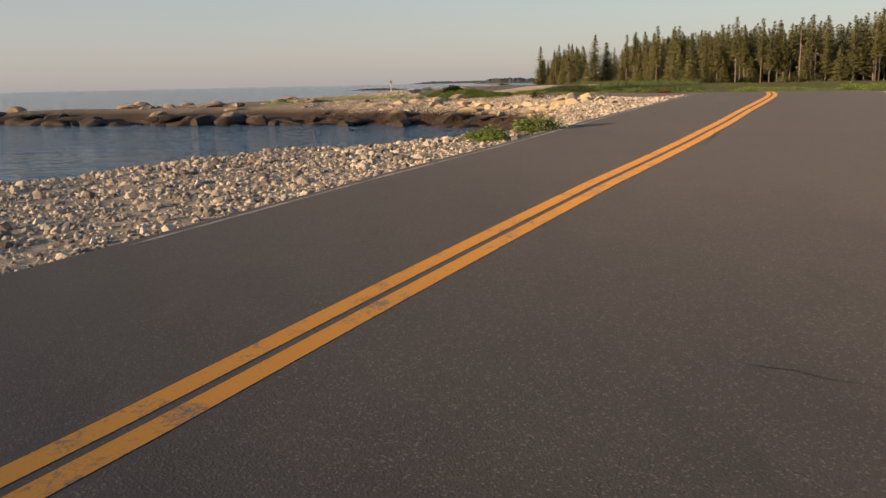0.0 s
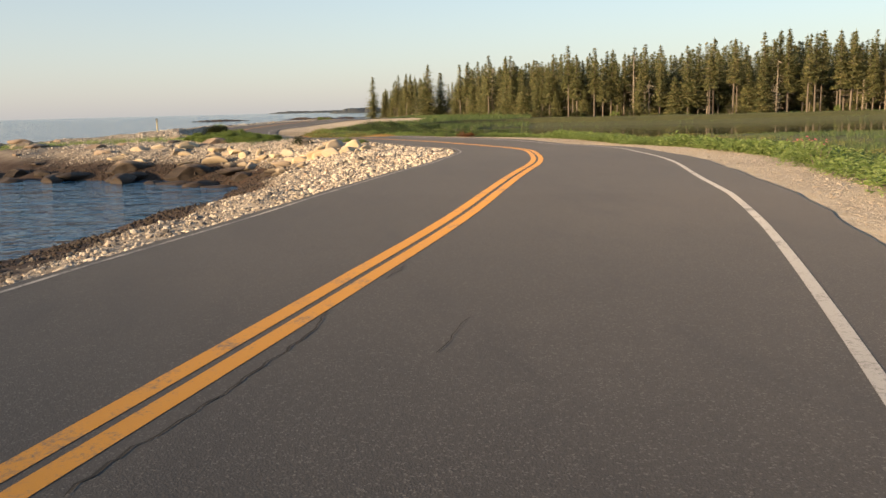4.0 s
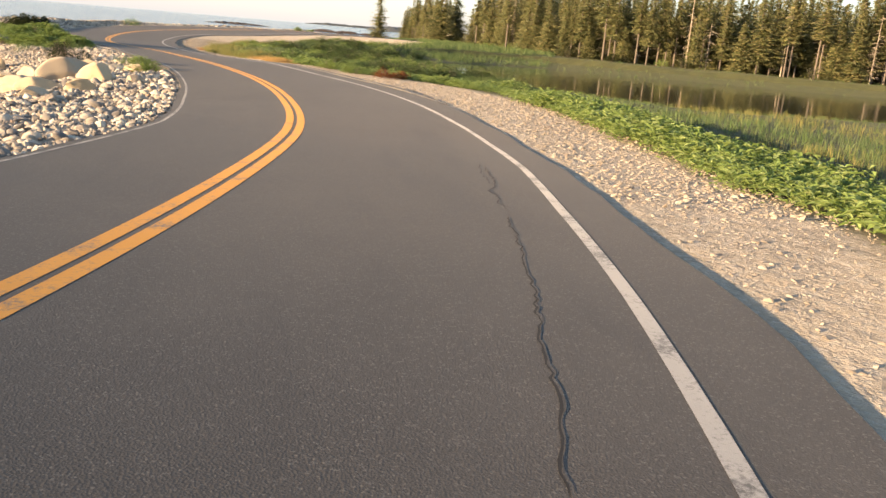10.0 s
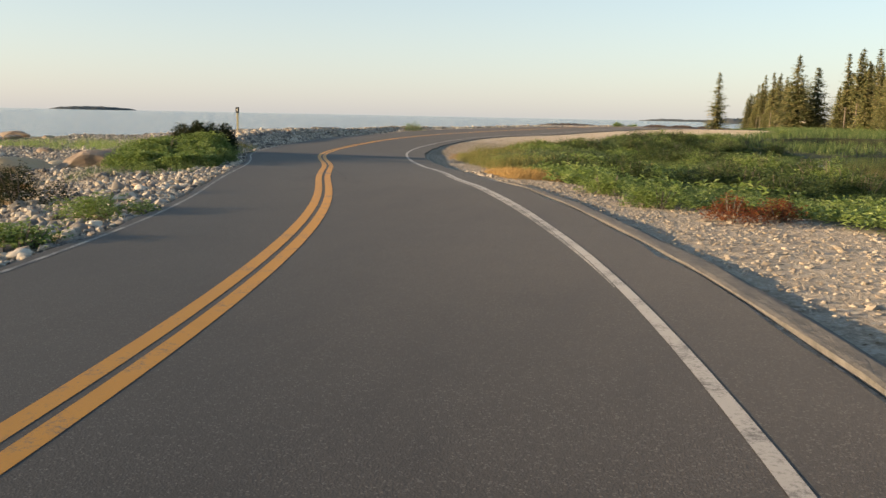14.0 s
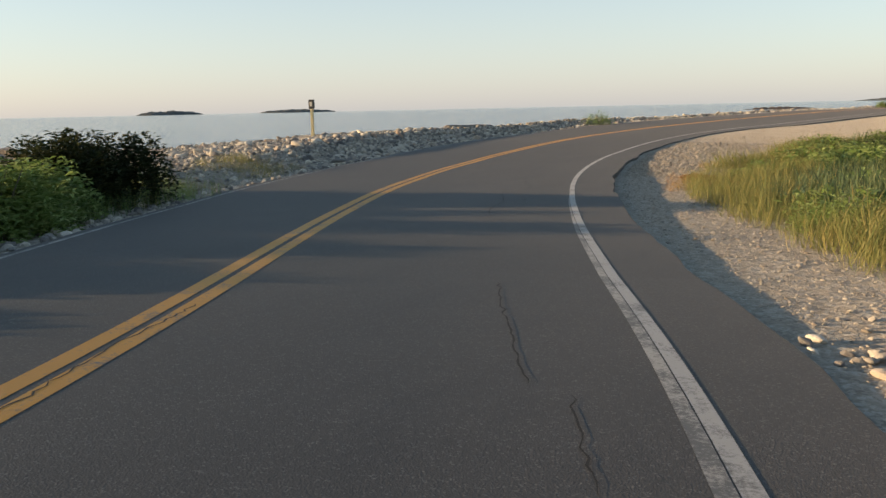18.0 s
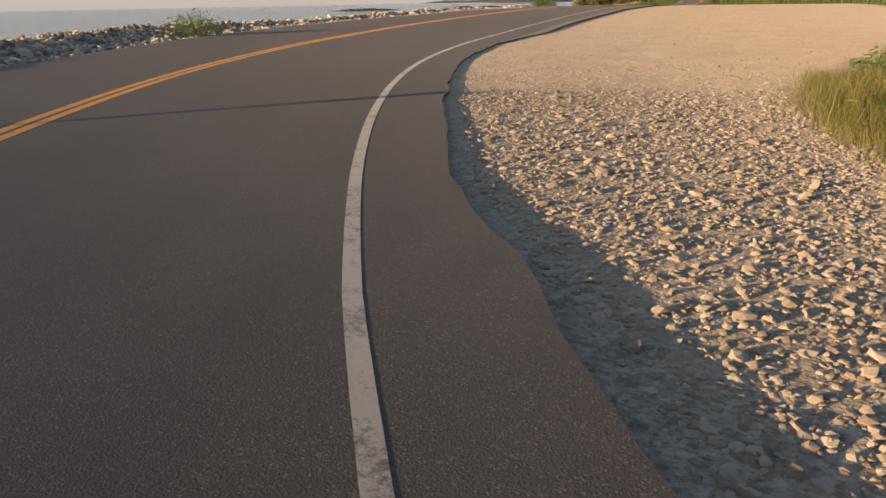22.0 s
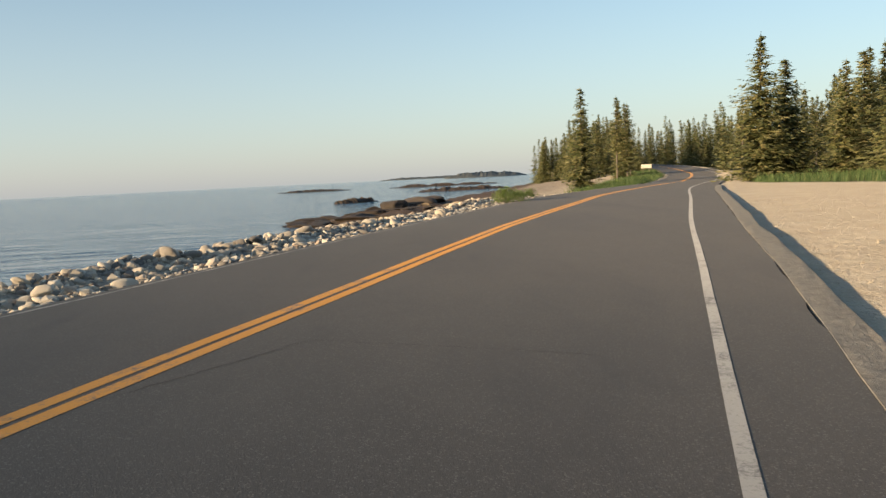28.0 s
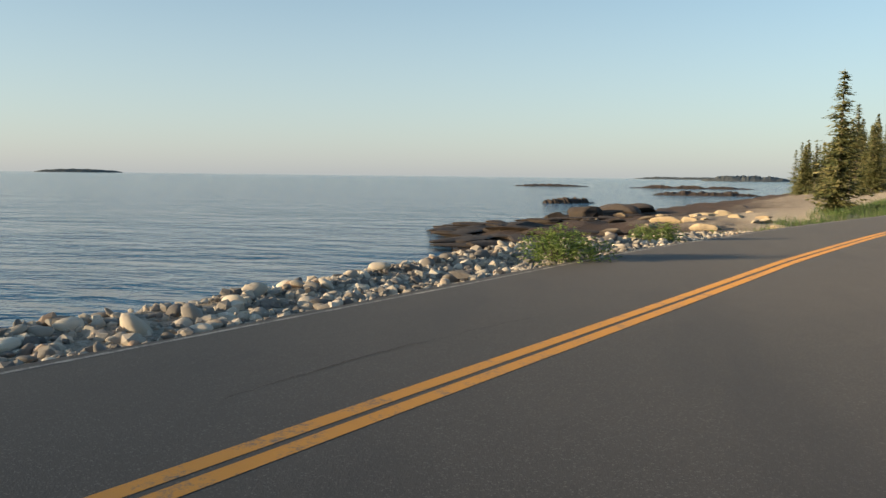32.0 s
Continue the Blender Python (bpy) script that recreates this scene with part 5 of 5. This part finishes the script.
def boulder(x, y, size, tall, turn, seed, label, group, mat_proto=None, sink=0.35, name="boulder"):
    """One boulder, half bedded in the beach."""
    k = seed % len(BOULDERS)
    if k in _used or mat_proto is not None:
        src = mat_proto or BOULDERS[k]
        ob = src.copy()
        scene.collection.objects.link(ob)
        ob.name = name
    else:
        ob = BOULDERS[k]
        _used.add(k)
    ob.matrix_basis = Matrix.Translation((x, y, ground_z(x, y) + tall * (1 - sink) * 0.6 - tall * 0.35)) @ Matrix.Rotation(turn, 4, "Z") @ Matrix.Diagonal((size * 1.22, size * 0.86, tall * 1.1, 1))
    return tagged(ob, label, "boulder", group)


for _i, (_x, _y, _s, _h) in enumerate(((11.4, 56.1, 0.42, 0.34), (11.7, 53.4, 0.4, 0.28), (8.0, 62.2, 0.6, 0.5), (10.4, 59.6, 0.75, 0.6), (11.2, 58.8, 0.6, 0.55), (9.4, 58.8, 0.7, 0.55), (8.9, 59.6, 0.62, 0.42), (10.0, 57.2, 0.65, 0.4), (11.0, 54.8, 0.45, 0.34), (11.4, 61.6, 0.42, 0.4),
                                       (9.6, 61.4, 0.6, 0.5), (8.3, 61.2, 0.75, 0.42), (7.4, 62.8, 0.8, 0.4), (6.0, 67.3, 0.5, 0.6), (9.9, 62.9, 0.4, 0.4), (8.4, 57.4, 0.55, 0.36), (7.4, 59.0, 0.6, 0.36), (10.7, 56.0, 0.4, 0.3),
                                       (12.2, 58.1, 0.34, 0.26), (6.6, 60.6, 0.7, 0.36), (5.6, 64.3, 0.9, 0.42), (4.3, 66.6, 0.8, 0.45), (10.6, 62.6, 0.75, 0.24), (9.0, 56.0, 0.4, 0.3), (3.2, 68.4, 0.7, 0.5), (5.0, 68.6, 0.55, 0.4))):
    boulder(_x, _y, _s, _h, _i * 1.3, _i, "large sunlit buff granite boulder on the beach", "boulders by the bend")
LEDGES = [mesh_object("ledge_rock", *stone_shape(90 + i, 4, 1.0), LEDGE) for i in range(6)]
DARK_LEDGES = [mesh_object("ledge_rock", *stone_shape(96 + i, 4, 1.0), REEF) for i in range(4)]
_dark_used = []


def ledge(k, x, y, sx, sy, sz, turn, label, group, z=None):
    if "dark" in label:
        n = len(_dark_used)
        ob = DARK_LEDGES[n] if n < 4 else DARK_LEDGES[n % 4].copy()
        if n >= 4:
            scene.collection.objects.link(ob)
        _dark_used.append(ob)
    elif k < len(LEDGES):
        ob = LEDGES[k]
    else:
        ob = LEDGES[k % len(LEDGES)].copy()
        scene.collection.objects.link(ob)
    z = max(ground_z(x, y), SEA - 0.25) + 0.25 * sz if z is None else z
    ob.matrix_basis = Matrix.Translation((x, y, z)) @ Matrix.Rotation(turn, 4, "Z") @ Matrix.Diagonal((sx, sy, sz, 1))
    return tagged(ob, label, "rock", group)


_r = np.random.RandomState(180)
_k = 0
_cs = np.concatenate([[0], np.cumsum(np.hypot(*np.diff(COAST, axis=0).T))])
_s0, _s1 = _cs[11], _cs[21]
for _u in np.linspace(0, 1, 110):
    _s = _s0 + (_s1 - _s0) * _u
    _x, _y = np.interp(_s, _cs, COAST[:, 0]) + _r.normal(0, 1.1), np.interp(_s, _cs, COAST[:, 1]) + _r.normal(0, 1.1)
    _b = _r.uniform(0.5, 1.5) * (1.25 if _x < -8 else 0.85)
    ledge(_k, _x, _y, _b * 1.35, _b, _b * _r.uniform(0.4, 0.75), _r.uniform(0, 3.1), "weed-stained ledge rock at the water's edge", "ledge rocks of the spit")
    _k += 1
for _i in range(70):
    _x, _y = _r.uniform(-44, 4), 0
    _y = 80 - 0.42 * min(_x + 8, 6) + _r.uniform(-5, 9) + (abs(_x + 8) * 0.22 if _x < -8 else 0)
    if abs(road_frame(np.array([_x]), np.array([_y]))[1][0]) < 6:
        continue
    _b = _r.uniform(0.3, 1.0)
    ledge(_k, _x, _y, _b * 1.4, _b, _b * _r.uniform(0.35, 0.7), _r.uniform(0, 3.1), "pale weathered slab on top of the spit", "ledge rocks of the spit")
    _k += 1
for _i in range(75):
    _t = _r.uniform(0, 1)
    _y = _r.uniform(172, 224)
    _x = np.interp(_y, [172, 193, 224], [7.5, 0, 8]) + _r.uniform(0, 1) ** 1.3 * 9
    _b = _r.uniform(0.6, 1.7)
    ledge(_k, _x, _y, _b * 1.8, _b, _b * _r.uniform(0.13, 0.29), _r.uniform(0, 3.1), "dark weedy ledge rock on the point", "ledge rocks of the point")
    _k += 1
for _i in range(60):
    _y = _r.uniform(173, 200)
    _x = np.interp(_y, [172, 193, 200], [6.5, -0.5, 1]) + _r.uniform(0, 1) * 7
    _b = _r.uniform(0.5, 1.3)
    ledge(_k, _x, _y, _b * 2.0, _b * 1.2, _b * 0.22, _r.uniform(0, 3.1), "low dark weed-covered rock shelf off the point", "ledge rocks of the point", z=SEA + _r.uniform(0.0, 0.25))
    _k += 1
for _x, _y, _b in ((11.4, 212, 2.4), (9.0, 209, 1.8), (7.0, 206, 1.3), (13, 216, 2.0)):
    ledge(_k, _x, _y, _b * 1.2, _b, _b * 0.62, _x, "tall dark rock knob on the point", "ledge rocks of the point")
    _k += 1
for _i in range(90):
    _x, _y = _r.uniform(9.5, 22), _r.uniform(158, 205)
    _ry1, _d1 = road_frame(np.array([_x]), np.array([_y]))
    if _d1[0] > -edge_left(_ry1)[0] - 1.5:
        continue
    _b = _r.uniform(0.25, 0.8)
    boulder(_x, _y, _b * 1.3, _b * 0.6, _r.uniform(0, 6), _i, "pale angular rock above the point", "pale rocks above the point")
for _i in range(46):
    _y = _r.uniform(57, 76)
    _x = np.interp(_y, [57, 61, 66, 76], [6.5, 6.0, 3.0, -6.0]) + _r.uniform(0, 1) * np.interp(_y, [57, 66, 76], [3.2, 4.5, 7.5])
    _b = _r.uniform(0.25, 0.7)
    boulder(_x, _y, _b * 1.35, _b * 0.6, _r.uniform(0, 6), _i, "broken buff rock slab on the upper beach", "rock slabs of the upper beach")
# stones that stand out singly along the sea bank and the bend
STONES = []
for _i in range(6):
    _v, _f = stone_shape(60 + _i, 3, 0.9)
    STONES.append(mesh_object("beach_stone", _v * np.array([1, 1, 0.75]), _f, COBBLE, smooth=True))
_n = 0
for _y0, _y1, _cnt, _seed in ((12, 64, 80, 190), (104, 156, 190, 191)):
    _x, _y, _r = band(_cnt, _y0, _y1, lambda q: -edge_left(q) - 0.35, lambda q: -edge_left(q) - 4.2, _seed)
    _z = height(_x, _y)
    for _i in range(_cnt):
        _s = float(np.clip(_r.lognormal(np.log(0.115), 0.3), 0.08, 0.23))
        ob = STONES[_n] if _n < 6 else STONES[_n % 6].copy()
        if _n >= 6:
            scene.collection.objects.link(ob)
        ob.matrix_basis = Matrix.Translation((_x[_i], _y[_i], _z[_i] + _s * 0.35)) @ Euler((_r.normal(0, 0.25), _r.normal(0, 0.25), _r.uniform(0, 6.28))).to_matrix().to_4x4() @ Matrix.Scale(_s, 4)
        tagged(ob, "rounded pale beach stone on the bank beside the road", "stone", "stones on the bank")
        _n += 1
_x, _y, _r = band(44, 72.3, 76.3, lambda q: edge_right(q) + 0.1, lambda q: edge_right(q) + 0.42, 192)
_z = height(_x, _y)
for _i in range(44):
    _s = float(_r.uniform(0.035, 0.08))
    ob = STONES[_i % 6].copy()
    scene.collection.objects.link(ob)
    ob.matrix_basis = Matrix.Translation((_x[_i], _y[_i], _z[_i] + _s * 0.3)) @ Euler((_r.normal(0, 0.25), _r.normal(0, 0.25), _r.uniform(0, 6.28))).to_matrix().to_4x4() @ Matrix.Scale(_s, 4)
    tagged(ob, "small pale stone at the edge of the asphalt", "stone", "stones along the asphalt edge")
# chips on the gravel shoulder
CHIP = stone_material("gravel_chips", [(0, (0.148, 0.122, 0.096)), (0.35, (0.252, 0.209, 0.160)), (0.75, (0.355, 0.312, 0.256)), (1, (0.207, 0.160, 0.124))], size=0.3)
for _n, _y0, _y1, _hi, _med, _seed in ((6000, 16, 47, 2.6, 0.014, 200), (10000, 45, 71, 3.4, 0.022, 204), (13000, 68, 106, 4.5, 0.015, 201), (15000, 90, 102, 4.6, 0.021, 203), (20000, 101, 145, 11, 0.012, 202)):
    _x, _y, _r = band(_n, _y0, _y1, lambda q: edge_right(q) + 0.15, lambda q, h=_hi: np.minimum(edge_right(q) + h, verge_right(q) + 0.3), _seed, 1.0)
    _s = np.clip(_r.lognormal(np.log(_med), 0.42, _n), 0.01, 0.085)
    ob = spots("gravel", None, CHIP, PEBBLES, _x, _y, height(_x, _y) + _s * 0.08, _s, tilt=0.3, seed=_seed, flat=0.55)
    tagged(ob, "loose buff gravel chips on the shoulder", "gravel", kind="stuff")


# ---------------------------------------------------------------- made things
def box(bm, x0, x1, y0, y1, z0, z1, bevel=0.006):
    g = bmesh.ops.create_cube(bm, size=1)
    bmesh.ops.transform(bm, matrix=Matrix.Translation(((x0 + x1) / 2, (y0 + y1) / 2, (z0 + z1) / 2)) @ Matrix.Diagonal((x1 - x0, y1 - y0, z1 - z0, 1)), verts=g["verts"])
    edges = list({e for v in g["verts"] for e in v.link_edges})
    bmesh.ops.bevel(bm, geom=edges, offset=bevel, segments=2, affect="EDGES")


def part(name, bm, mat, parent, label=""):
    me = bpy.data.meshes.new(name)
    bm.to_mesh(me)
    bm.free()
    me.materials.append(mat)
    ob = new(name, me)
    ob.parent = parent
    return tagged(ob, label)


CREAM = bark_material("cream_post_paint", (0.42, 0.36, 0.2), (0.62, 0.54, 0.33))
BLACK, _t, _b = material("black_plastic", 0.5)
_t.links.new(ramp(_t, noise_node(_t, 20, 4, 0.6), [(0.3, grey(0.012)), (0.7, grey(0.03))]), _b.inputs["Base Color"])
BOARD = bark_material("weathered_white_board", (0.5, 0.47, 0.4), (0.68, 0.64, 0.56))
# a drift log on the bank
DRIFT = bark_material("weathered_driftwood", (0.12, 0.09, 0.07), (0.3, 0.24, 0.19))
_lv, _lf = [], []
for _i in range(15):
    _u = _i / 14
    for _j in range(10):
        _a = _j * 0.6283
        _q = (0.24 - 0.07 * _u) * (1 + 0.08 * math.sin(_a * 3 + _i) + 0.05 * math.sin(_i * 2.3)) * (0.35 if _i in (0, 14) else 1)
        _lv.append((_u * 3.6 - 1.8, _q * math.cos(_a) + 0.07 * math.sin(_u * 4), 0.2 + _q * math.sin(_a)))
_lf = [(i * 10 + j, i * 10 + (j + 1) % 10, (i + 1) * 10 + (j + 1) % 10, (i + 1) * 10 + j) for i in range(14) for j in range(10)]
log = mesh_object("drift_log", _lv, _lf, DRIFT, smooth=True)
stand(log, -3.4, 106.6, 1.35, 1.0, 0.0)
tagged(log, "weathered brown drift log lying on the cobble bank", "log")
post = tagged(new("marker_post"), "cream roadside marker post with a black cap", "marker post")
_bm = bmesh.new()
box(_bm, -0.045, 0.045, -0.045, 0.045, -0.3, 1.45)
part("post", _bm, CREAM, post)
_bm = bmesh.new()
box(_bm, -0.085, 0.085, -0.075, 0.075, 1.42, 1.72, 0.015)
part("cap", _bm, BLACK, post, "black box cap")
_bm = bmesh.new()
box(_bm, -0.04, 0.04, -0.083, -0.074, 1.5, 1.64, 0.003)
part("reflector", _bm, BOARD, post, "small pale reflector")
stand(post, -3.95, 95.6, 0.3, 1.0, 0, z=-0.39)
sign = tagged(new("notice_board"), "small pale wooden notice board on two posts", "sign")
for _x in (-0.5, 0.5):
    _bm = bmesh.new()
    box(_bm, _x - 0.06, _x + 0.06, -0.06, 0.06, -0.3, 1.3, 0.01)
    part("post", _bm, BARK, sign)
_bm = bmesh.new()
box(_bm, -0.75, 0.75, -0.1, -0.06, 0.75, 1.3, 0.01)
part("board", _bm, BOARD, sign)
stand(sign, 46.0, 242.0, radians(-15), 1.0, 0)
